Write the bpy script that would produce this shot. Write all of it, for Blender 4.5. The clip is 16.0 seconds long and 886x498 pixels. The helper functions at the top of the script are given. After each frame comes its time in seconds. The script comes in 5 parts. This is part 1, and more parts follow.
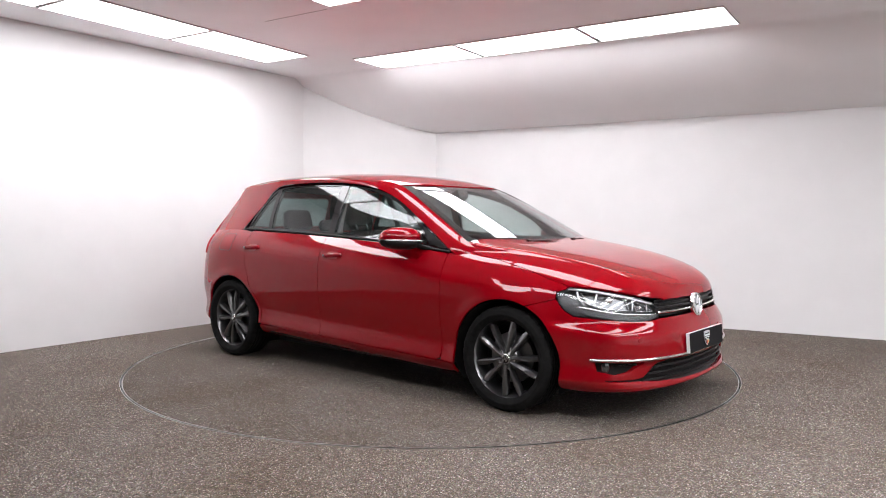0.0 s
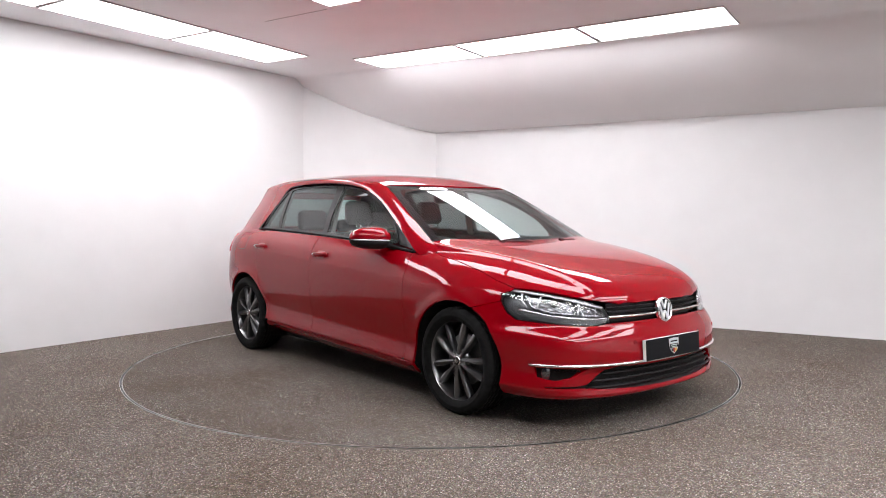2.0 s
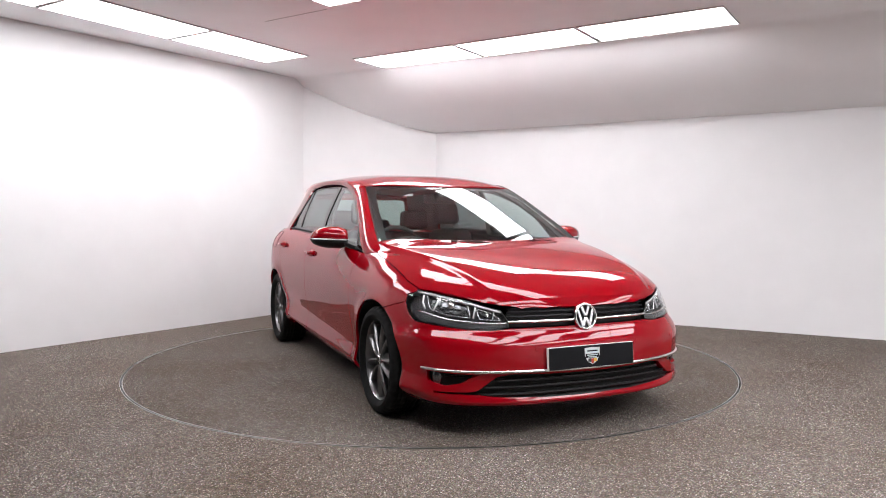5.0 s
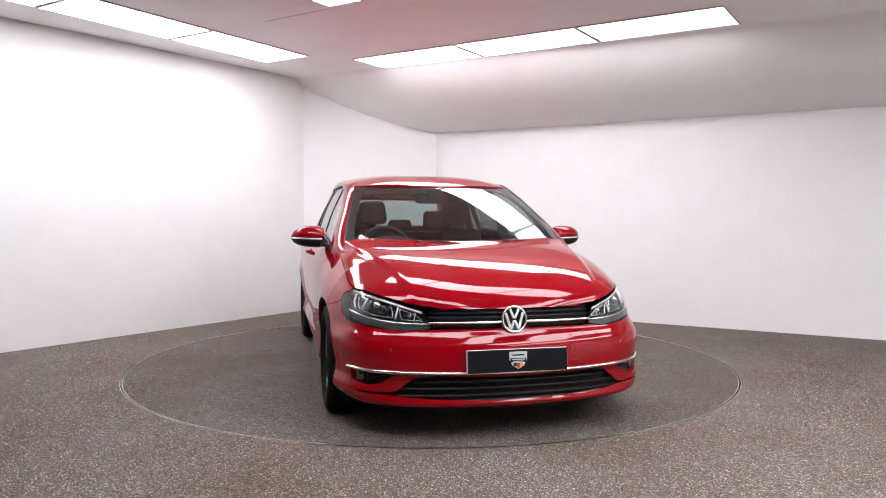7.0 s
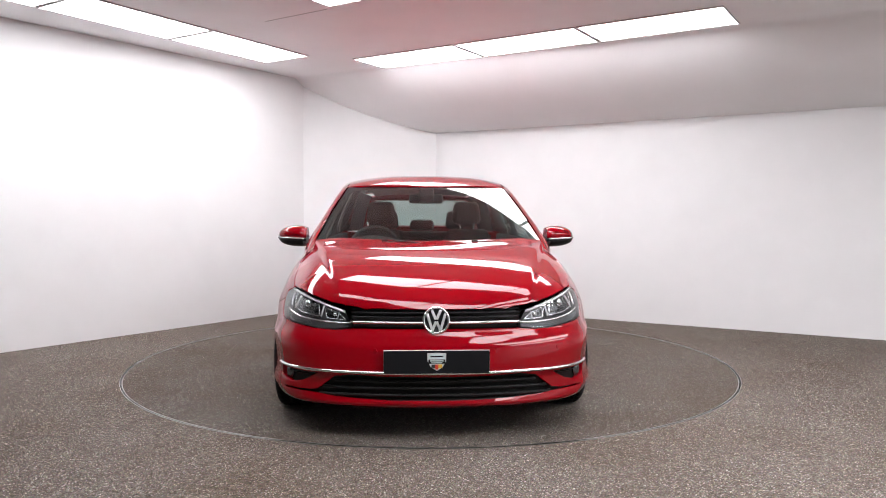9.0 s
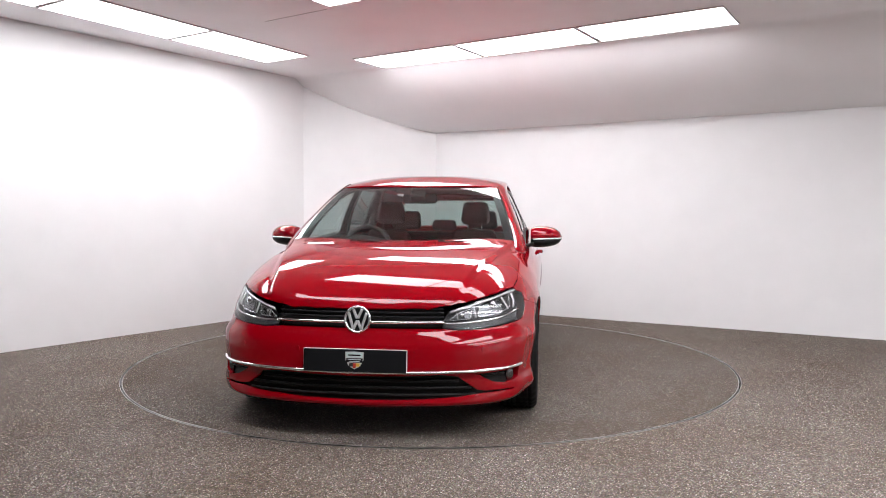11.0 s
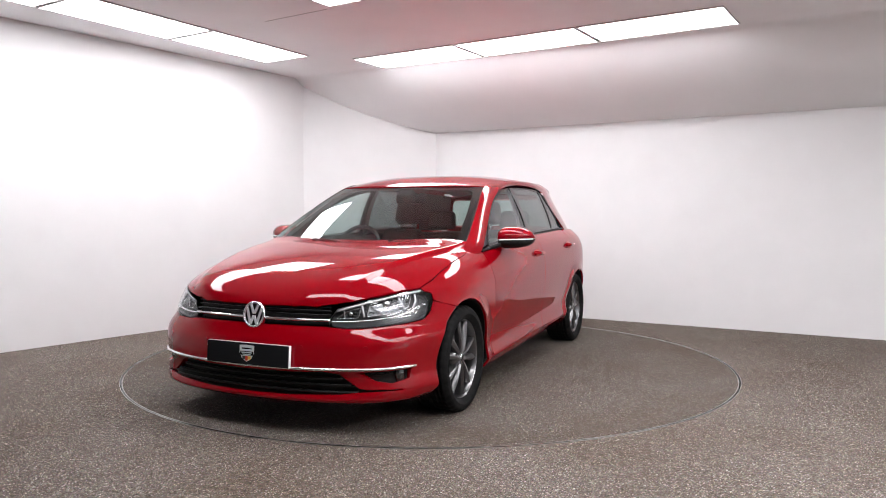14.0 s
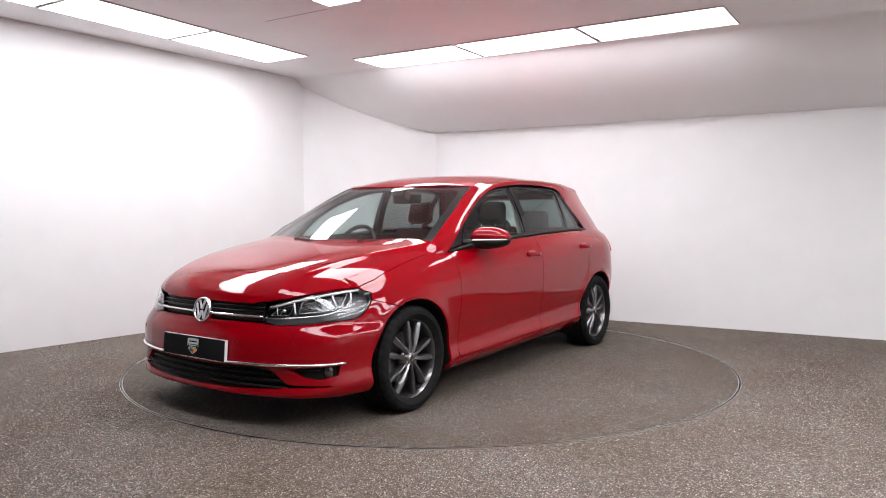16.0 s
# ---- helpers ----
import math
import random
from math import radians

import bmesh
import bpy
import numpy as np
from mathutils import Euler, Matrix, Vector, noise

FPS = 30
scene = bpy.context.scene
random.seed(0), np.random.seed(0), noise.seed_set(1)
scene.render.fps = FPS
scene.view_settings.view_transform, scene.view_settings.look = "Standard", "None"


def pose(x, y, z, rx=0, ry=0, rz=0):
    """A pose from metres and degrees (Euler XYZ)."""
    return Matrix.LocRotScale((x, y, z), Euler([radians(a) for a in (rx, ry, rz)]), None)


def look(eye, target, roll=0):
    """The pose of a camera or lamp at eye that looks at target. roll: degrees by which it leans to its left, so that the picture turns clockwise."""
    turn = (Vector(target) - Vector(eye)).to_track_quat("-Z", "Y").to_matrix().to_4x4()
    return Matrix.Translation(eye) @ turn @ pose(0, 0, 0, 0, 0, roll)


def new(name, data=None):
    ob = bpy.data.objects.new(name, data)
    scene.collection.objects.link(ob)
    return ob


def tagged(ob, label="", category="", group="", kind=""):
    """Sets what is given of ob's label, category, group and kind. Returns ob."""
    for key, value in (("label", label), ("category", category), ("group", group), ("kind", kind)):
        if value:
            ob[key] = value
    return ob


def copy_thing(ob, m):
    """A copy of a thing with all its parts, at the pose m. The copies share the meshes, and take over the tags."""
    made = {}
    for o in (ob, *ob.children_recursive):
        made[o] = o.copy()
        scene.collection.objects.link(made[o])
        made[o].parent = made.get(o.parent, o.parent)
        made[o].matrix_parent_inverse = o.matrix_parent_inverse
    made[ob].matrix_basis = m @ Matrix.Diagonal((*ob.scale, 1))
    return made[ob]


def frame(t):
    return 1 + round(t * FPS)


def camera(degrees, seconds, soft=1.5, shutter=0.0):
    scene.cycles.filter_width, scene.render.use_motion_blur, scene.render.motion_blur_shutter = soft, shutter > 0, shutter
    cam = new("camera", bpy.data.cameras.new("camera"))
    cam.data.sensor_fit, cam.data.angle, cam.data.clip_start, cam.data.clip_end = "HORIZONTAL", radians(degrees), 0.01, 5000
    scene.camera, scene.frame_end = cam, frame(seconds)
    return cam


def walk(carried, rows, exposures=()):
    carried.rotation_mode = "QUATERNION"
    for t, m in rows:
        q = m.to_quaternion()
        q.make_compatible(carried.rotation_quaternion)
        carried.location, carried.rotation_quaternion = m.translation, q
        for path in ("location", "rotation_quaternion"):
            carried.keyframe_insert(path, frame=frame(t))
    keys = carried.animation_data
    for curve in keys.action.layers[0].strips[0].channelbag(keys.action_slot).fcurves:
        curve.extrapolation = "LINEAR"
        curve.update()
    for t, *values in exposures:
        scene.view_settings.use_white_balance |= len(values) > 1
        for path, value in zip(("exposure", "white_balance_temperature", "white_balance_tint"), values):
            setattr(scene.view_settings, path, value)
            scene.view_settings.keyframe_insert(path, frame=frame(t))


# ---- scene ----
# A red hatchback turns on a carpeted turntable in a white photo studio; the camera stands still.
EYE = Vector((0.0, -5.7128, 1.1108))
AHEAD = Vector((math.sin(0.0142) * math.cos(0.0449), math.cos(0.0142) * math.cos(0.0449), -math.sin(0.0449)))
cam = camera(61.787, 16.0, soft=1.0)
walk(cam, [(0.0, look(EYE, EYE + AHEAD, 0.154)), (16.0, look(EYE, EYE + AHEAD, 0.154))], exposures=[(0.0, 0.0), (16.0, 0.0)])

# ---- light: the ceiling panels glow, some added unseen at the right; outside the closed studio there is only a dim grey world ----
world = bpy.data.worlds.new("world")
world.use_nodes = True
world.node_tree.nodes["Background"].inputs[0].default_value = (0.5, 0.5, 0.5, 1)
world.node_tree.nodes["Background"].inputs[1].default_value = 0.05
scene.world = world
PANEL_GLOW = 12.8


# ---- materials ----
def material(name, color, rough=0.5, metal=0.0, coat=0.0, coat_rough=0.03, spec=0.5, emission=None, glow=0.0, transmission=0.0, ior=1.5):
    m = bpy.data.materials.new(name)
    m.use_nodes = True
    b = m.node_tree.nodes["Principled BSDF"]
    b.inputs["Base Color"].default_value = (*color, 1)
    b.inputs["Roughness"].default_value = rough
    b.inputs["Metallic"].default_value = metal
    b.inputs["Coat Weight"].default_value = coat
    b.inputs["Coat Roughness"].default_value = coat_rough
    b.inputs["Specular IOR Level"].default_value = spec
    b.inputs["Transmission Weight"].default_value = transmission
    b.inputs["IOR"].default_value = ior
    if emission:
        b.inputs["Emission Color"].default_value = (*emission, 1)
        b.inputs["Emission Strength"].default_value = glow
    return m


def grain(m, scale, low, high, bump=0.0, bump_scale=None, dist=0.002, detail=4.0, rough=None, space="Object"):
    """Noise between two colours on the surface, at two scales, with a fine relief."""
    nt = m.node_tree
    b = nt.nodes["Principled BSDF"]
    tc = nt.nodes.new("ShaderNodeTexCoord")
    n1 = nt.nodes.new("ShaderNodeTexNoise")
    n1.inputs["Scale"].default_value, n1.inputs["Detail"].default_value = scale, detail
    n2 = nt.nodes.new("ShaderNodeTexNoise")
    n2.inputs["Scale"].default_value, n2.inputs["Detail"].default_value = scale / 14.0, 3.0
    mix = nt.nodes.new("ShaderNodeMath")
    mix.operation = "MULTIPLY_ADD"
    mix.inputs[1].default_value = 0.65
    half = nt.nodes.new("ShaderNodeMath")
    half.operation = "MULTIPLY"
    half.inputs[1].default_value = 0.35
    ramp = nt.nodes.new("ShaderNodeValToRGB")
    ramp.color_ramp.elements[0].position, ramp.color_ramp.elements[1].position = 0.35, 0.65
    ramp.color_ramp.elements[0].color, ramp.color_ramp.elements[1].color = (*low, 1), (*high, 1)
    nt.links.new(tc.outputs[space], n1.inputs["Vector"])
    nt.links.new(tc.outputs[space], n2.inputs["Vector"])
    nt.links.new(n2.outputs["Fac"], half.inputs[0])
    nt.links.new(n1.outputs["Fac"], mix.inputs[0])
    nt.links.new(half.outputs[0], mix.inputs[2])
    nt.links.new(mix.outputs[0], ramp.inputs["Fac"])
    nt.links.new(ramp.outputs["Color"], b.inputs["Base Color"])
    if bump:
        n3 = nt.nodes.new("ShaderNodeTexNoise")
        n3.inputs["Scale"].default_value, n3.inputs["Detail"].default_value = bump_scale or scale, 3.0
        bp = nt.nodes.new("ShaderNodeBump")
        bp.inputs["Strength"].default_value, bp.inputs["Distance"].default_value = bump, dist
        nt.links.new(tc.outputs[space], n3.inputs["Vector"])
        nt.links.new(n3.outputs["Fac"], bp.inputs["Height"])
        nt.links.new(bp.outputs["Normal"], b.inputs["Normal"])
    if rough:
        mr = nt.nodes.new("ShaderNodeMapRange")
        mr.inputs["To Min"].default_value, mr.inputs["To Max"].default_value = rough
        nt.links.new(n2.outputs["Fac"], mr.inputs["Value"])
        nt.links.new(mr.outputs["Result"], b.inputs["Roughness"])
    return m


def carpet_material(name, tint=(1.0, 1.0, 1.0)):
    """Short flecked pile: brown-grey with pale and dark flecks, worn brown patches and rubbed grey ones."""
    m = material(name, (0.12, 0.1, 0.09), 0.95, spec=0.12)
    nt = m.node_tree
    b = nt.nodes["Principled BSDF"]
    link = nt.links.new
    tc = nt.nodes.new("ShaderNodeTexCoord")
    fleck = nt.nodes.new("ShaderNodeTexVoronoi")
    fleck.inputs["Scale"].default_value = 225.0
    sep = nt.nodes.new("ShaderNodeSeparateColor")
    ramp = nt.nodes.new("ShaderNodeValToRGB")
    els = ramp.color_ramp.elements
    els[0].position, els[0].color = 0.0, (0.044, 0.038, 0.034, 1)
    els[1].position, els[1].color = 1.0, (0.56, 0.54, 0.52, 1)
    for p, c in ((0.25, (0.076, 0.066, 0.059, 1)), (0.55, (0.120, 0.104, 0.094, 1)), (0.82, (0.165, 0.147, 0.135, 1)), (0.94, (0.25, 0.233, 0.22, 1))):
        els.new(p).color = c
    patch = nt.nodes.new("ShaderNodeTexNoise")
    patch.inputs["Scale"].default_value, patch.inputs["Detail"].default_value, patch.inputs["Roughness"].default_value = 0.8, 6.0, 0.6
    pr = nt.nodes.new("ShaderNodeValToRGB")
    pe = pr.color_ramp.elements
    pe[0].position, pe[0].color = 0.33, (0.86 * tint[0], 0.78 * tint[1], 0.70 * tint[2], 1)
    pe[1].position, pe[1].color = 0.67, (1.18 * tint[0], 1.17 * tint[1], 1.16 * tint[2], 1)
    pe.new(0.5).color = (1.02 * tint[0], 0.98 * tint[1], 0.94 * tint[2], 1)
    fine = nt.nodes.new("ShaderNodeTexNoise")
    fine.inputs["Scale"].default_value, fine.inputs["Detail"].default_value = 24.0, 3.0
    fr = nt.nodes.new("ShaderNodeMapRange")
    fr.inputs["From Min"].default_value, fr.inputs["From Max"].default_value = 0.3, 0.7
    fr.inputs["To Min"].default_value, fr.inputs["To Max"].default_value = 0.90, 1.10
    mul = nt.nodes.new("ShaderNodeMix")
    mul.data_type, mul.blend_type = "RGBA", "MULTIPLY"
    mul.inputs["Factor"].default_value = 1.0
    mul2 = nt.nodes.new("ShaderNodeMix")
    mul2.data_type, mul2.blend_type = "RGBA", "MULTIPLY"
    mul2.inputs["Factor"].default_value = 1.0
    bp = nt.nodes.new("ShaderNodeBump")
    bp.inputs["Strength"].default_value, bp.inputs["Distance"].default_value = 0.8, 0.005
    for n in (fleck, patch, fine):
        link(tc.outputs["Object"], n.inputs["Vector"])
    link(fleck.outputs["Color"], sep.inputs["Color"])
    link(sep.outputs["Red"], ramp.inputs["Fac"])
    link(patch.outputs["Fac"], pr.inputs["Fac"])
    link(fine.outputs["Fac"], fr.inputs["Value"])
    hue = nt.nodes.new("ShaderNodeMix")
    hue.data_type = "RGBA"
    hue.inputs["Factor"].default_value = 0.33
    hue.inputs["A"].default_value = (1.26, 1.27, 1.27, 1)
    dye = nt.nodes.new("ShaderNodeTexVoronoi")
    dye.inputs["Scale"].default_value = 205.0
    link(tc.outputs["Object"], dye.inputs["Vector"])
    link(dye.outputs["Color"], hue.inputs["B"])
    mul0 = nt.nodes.new("ShaderNodeMix")
    mul0.data_type, mul0.blend_type = "RGBA", "MULTIPLY"
    mul0.inputs["Factor"].default_value = 1.0
    link(ramp.outputs["Color"], mul0.inputs["A"])
    link(hue.outputs["Result"], mul0.inputs["B"])
    link(mul0.outputs["Result"], mul.inputs["A"])
    link(pr.outputs["Color"], mul.inputs["B"])
    link(mul.outputs["Result"], mul2.inputs["A"])
    link(fr.outputs["Result"], mul2.inputs["B"])
    link(mul2.outputs["Result"], b.inputs["Base Color"])
    link(fleck.outputs["Distance"], bp.inputs["Height"])
    link(bp.outputs["Normal"], b.inputs["Normal"])
    return m


WALL = grain(material("wall_paint", (0.8, 0.8, 0.8), 0.85, spec=0.2), 3.0, (0.70, 0.695, 0.697), (0.735, 0.73, 0.732), 0.08, 90.0, 0.001)
CEIL = grain(material("ceiling_paint", (0.78, 0.78, 0.78), 0.9, spec=0.2), 2.5, (0.87, 0.865, 0.87), (0.90, 0.895, 0.90), 0.06, 70.0, 0.001)
FILL_CUT_WALL = grain(material("fill_cut_wall", (0.12, 0.12, 0.12), 0.85, spec=0.2), 3.0, (0.10, 0.10, 0.105), (0.14, 0.14, 0.145), 0.08, 90.0, 0.001)
CARPET = carpet_material("carpet", (1.03, 1.0, 0.975))
# same carpet, tinted darker partly to deepen the car's shade on the disc
DISC_CARPET = carpet_material("disc_carpet", (0.86, 0.84, 0.815))
ALU = grain(material("aluminium", (0.6, 0.6, 0.6), 0.35, 1.0), 40.0, (0.38, 0.38, 0.38), (0.56, 0.55, 0.54))
GROOVE = material("groove_shadow_gap", (0.02, 0.02, 0.02), 0.9)
DIFFUSER = material("led_diffuser", (0.9, 0.9, 0.9), 0.4, emission=(0.985, 0.97, 1.01), glow=PANEL_GLOW)
FRAME_WHITE = material("panel_frame", (0.55, 0.53, 0.53), 0.45)


# ---- mesh helpers ----
def mesh_from(name, verts, faces, mat=None, smooth=False, normals=None):
    me = bpy.data.meshes.new(name)
    me.from_pydata([tuple(map(float, p)) for p in verts], [], [tuple(map(int, f)) for f in faces])
    me.validate()
    if smooth or normals is not None:
        me.polygons.foreach_set("use_smooth", [True] * len(me.polygons))
    if mat:
        me.materials.append(mat)
    if normals is not None and len(normals) == len(me.vertices):
        me.normals_split_custom_set_from_vertices([tuple(map(float, n)) for n in normals])
    me.update()
    return me


def part(name, data, mat, parent, label=""):
    """Links a bmesh or a mesh as one mesh object under a thing or a part."""
    if isinstance(data, bmesh.types.BMesh):
        me = bpy.data.meshes.new(name)
        data.to_mesh(me)
        data.free()
    else:
        me = data
    if mat and not me.materials:
        me.materials.append(mat)
    ob = new(name, me)
    ob.parent = parent
    if label:
        ob["label"] = label
    return ob


def box_bm(x0, x1, y0, y1, z0, z1, bevel=0.0, seg=2):
    bm = bmesh.new()
    bmesh.ops.create_cube(bm, size=1.0)
    bmesh.ops.scale(bm, vec=(x1 - x0, y1 - y0, z1 - z0), verts=bm.verts)
    bmesh.ops.translate(bm, vec=((x0 + x1) / 2, (y0 + y1) / 2, (z0 + z1) / 2), verts=bm.verts)
    if bevel:
        bmesh.ops.bevel(bm, geom=bm.edges, offset=bevel, segments=seg, profile=0.5, affect="EDGES")
    return bm


def prism_bm(points, z0, z1):
    bm = bmesh.new()
    lo = [bm.verts.new((x, y, z0)) for x, y in points]
    hi = [bm.verts.new((x, y, z1)) for x, y in points]
    n = len(points)
    bm.faces.new(lo[::-1])
    bm.faces.new(hi)
    for i in range(n):
        bm.faces.new((lo[i], lo[(i + 1) % n], hi[(i + 1) % n], hi[i]))
    bmesh.ops.recalc_face_normals(bm, faces=bm.faces)
    return bm


def structure(name, bm, mat, label, category):
    ob = part(name, bm, mat, None)
    return tagged(ob, label, category, kind="structure")


# ---- the studio ----
P_A, P_B = Vector((-1.5, 2.94)), Vector((0.042, 3.227))
DIR_L, DIR_R = Vector((0.5884, 0.8086)), Vector((0.8622, -0.5066))
P_C, P_D = P_B + DIR_R * 9.0, P_A - DIR_L * 9.0
P_E = P_C + (P_D - Vector((-0.894, 3.777)))
IN_R = Vector((-0.5066, -0.8622))
TOP = 2.68


def wall(name, a, b, label, mat=None):
    """A wall 0.15 m thick whose inner face runs from a to b; the place lies to the right of that way."""
    d = (b - a).normalized()
    out = Vector((-d.y, d.x)) * 0.15
    return structure(name, prism_bm([a - d * 0.0, b, b + out, a + out], -0.02, TOP + 0.12), mat or WALL, label, "wall")


def build_studio():
    wall("wall_west", P_D, P_A, "smooth white painted studio wall meeting the carpet without skirting")
    wall("wall_corner", P_A, P_B, "white painted canted wall across the studio corner")
    wall("wall_north", P_B, P_C, "smooth white painted studio wall under the sloping ceiling")
    wall("wall_east", P_C, P_E, "plain white painted wall closing the studio")
    # unseen wall, made dark only to cut the fill light on the car's front
    wall("wall_south", P_E, P_D, "unseen wall behind the viewpoint, made dark grey to cut fill light", FILL_CUT_WALL)
    # flat ceiling, and the cove that falls in a curve to the north wall
    fall = [(0.0, 2.100), (0.14, 2.136), (0.32, 2.195), (0.54, 2.290), (0.76, 2.412), (0.90, 2.505), (1.03, 2.600), (1.10, 2.650), (1.15, 2.676), (1.22, TOP)]
    a0, b0 = P_B - DIR_R * 2.2, P_C + DIR_R * 0.1
    verts, faces = [], []
    rows = [(-0.1, 2.076)] + fall + [(8.6, TOP)]
    for d, z in rows:
        p, q = a0 + IN_R * d, b0 + IN_R * d
        if d > 3:
            p = p - DIR_R * 1.0
        verts += [(p.x, p.y, z), (q.x, q.y, z)]
    n = len(rows)
    # the west side of the flat part reaches past the west wall
    w1 = P_D - Vector((0.3, 0.0)) - DIR_L * 0.1
    verts += [(w1.x, w1.y, TOP)]
    for i in range(n - 1):
        faces.append((2 * i, 2 * i + 1, 2 * i + 3, 2 * i + 2))
    faces.append((2 * (n - 2), 2 * (n - 1), 2 * n))
    top = [(x, y, z + 0.05) for x, y, z in verts]
    m = len(verts)
    me = mesh_from("ceiling", verts + top, faces + [tuple(i + m for i in f[::-1]) for f in faces], CEIL, smooth=False)
    for p in me.polygons:
        p.use_smooth = True
    ob = new("ceiling", me)
    tagged(ob, "white painted ceiling falling in a curved slope to one wall", "ceiling", kind="structure")


R_DISC = 2.212


def ring_mesh(name, r0, r1, z0, z1, seg=160):
    """A flat ring with a square section."""
    verts, faces = [], []
    for i in range(seg):
        a = 2 * math.pi * i / seg
        for r, z in ((r0, z0), (r1, z0), (r1, z1), (r0, z1)):
            verts.append((r * math.cos(a), r * math.sin(a), z))
    for i in range(seg):
        j = (i + 1) % seg
        for k in range(4):
            faces.append((4 * i + k, 4 * j + k, 4 * j + (k + 1) % 4, 4 * i + (k + 1) % 4))
    return mesh_from(name, verts, faces)


def build_floor():
    seg, far = 160, 16.0
    verts = [(math.cos(2 * math.pi * i / seg) * (R_DISC + 0.0180), math.sin(2 * math.pi * i / seg) * (R_DISC + 0.0180), 0.0) for i in range(seg)]
    verts += [(math.cos(2 * math.pi * i / seg) * far, math.sin(2 * math.pi * i / seg) * far, 0.0) for i in range(seg)]
    faces = [(i, i + seg, (i + 1) % seg + seg, (i + 1) % seg) for i in range(seg)]
    fl = tagged(new("floor", mesh_from("floor", verts, faces, CARPET)), "brown-grey flecked short-pile carpet round the turntable", "floor", kind="structure")
    part("rim", ring_mesh("rim", R_DISC + 0.0145, R_DISC + 0.0185, -0.03, 0.001), ALU, fl, "thin aluminium edging round the turntable hole")
    part("pit", ring_mesh("pit", 0.4, R_DISC + 0.06, -0.06, -0.03), GROOVE, fl)
    disc = tagged(new("turntable", None), "round carpeted turntable flush in the floor with metal edge", "turntable")
    bm = bmesh.new()
    bmesh.ops.create_cone(bm, cap_ends=True, segments=160, radius1=R_DISC, radius2=R_DISC, depth=0.02)
    bmesh.ops.translate(bm, vec=(0, 0, -0.010), verts=bm.verts)
    part("platform", bm, DISC_CARPET, disc, "brown-grey flecked carpet disc")
    part("edging", ring_mesh("edging", R_DISC - 0.001, R_DISC + 0.0045, -0.025, 0.001), ALU, disc, "thin worn aluminium edge strip")
    return disc


def light_panel():
    """A recessed panel, 1.19 x 0.595 m, origin at a corner of its lower face."""
    e = tagged(new("ceiling_light", None), "glowing white rectangular LED panel in a thin frame in the ceiling", "ceiling light", "ceiling lights")
    l, w = 1.171, 0.59
    for x0, x1, y0, y1 in ((0, l, 0, 0.012), (0, l, w - 0.012, w), (0, 0.012, 0.012, w - 0.012), (l - 0.012, l, 0.012, w - 0.012)):
        part("frame", box_bm(x0, x1, y0, y1, -0.012, 0.01, 0.002, 1), FRAME_WHITE, e)
    part("diffuser", box_bm(0.012, l - 0.012, 0.012, w - 0.012, -0.006, 0.008), DIFFUSER, e, "evenly glowing white diffuser")
    return e


def build_lights():
    first = light_panel()
    along_r = math.degrees(math.atan2(-0.5495, 0.8355))
    along_l = math.degrees(math.atan2(-0.839, -0.544))
    spots = []
    dr, dl = Vector((0.8355, -0.5495)), Vector((-0.544, -0.839))
    for k in range(3):
        p = Vector((-0.804, 1.789)) + dr * 1.19 * k
        spots.append((p, along_r))
    for k in range(3):
        p = Vector((-1.714, 1.977)) + dl * 1.19 * k
        spots.append((p, along_l))
    for k in range(3):
        p = Vector((-1.100, -0.572)) + dr * 1.19 * k
        spots.append((p, along_r))
    for k in range(3):
        p = Vector((-2.15, -2.55)) + dr * 1.19 * k
        spots.append((p, along_r))
    # added rows, out of view: no known panels, they brighten the room's right side
    for k in range(4):
        p = Vector((4.35, -1.38)) + dl * 1.19 * k
        spots.append((p, along_l))
    for k in (2, 3):
        p = Vector((3.45, -0.80)) + dl * 1.19 * k
        spots.append((p, along_l))
    for k in range(4):
        p = Vector((5.25, -1.95)) + dl * 1.19 * k
        spots.append((p, along_l))
    for i, (p, a) in enumerate(spots):
        m = pose(p.x, p.y, TOP, 0, 0, a)
        if i == 0:
            first.matrix_basis = m
        else:
            copy_thing(first, m)


def build_marks():
    """Hairline joints in the ceiling boards."""
    seam = material("ceiling_seam", (0.30, 0.28, 0.28), 0.9)
    top = bpy.data.objects["ceiling"]
    for a, b, w in (((-1.355, 0.379), (-0.994, 0.136), 0.004), ((-0.994, 0.136), (-0.80, 0.005), 0.002)):
        d = (Vector(b) - Vector(a)).normalized()
        n = Vector((-d.y, d.x)) * w / 2
        a, b = Vector(a), Vector(b)
        part("seam", prism_bm([a - n, b - n, b + n, a + n], TOP - 0.0025, TOP + 0.002), seam, top)


build_studio()
build_marks()
TURNTABLE = build_floor()
build_lights()


from mathutils.geometry import delaunay_2d_cdt


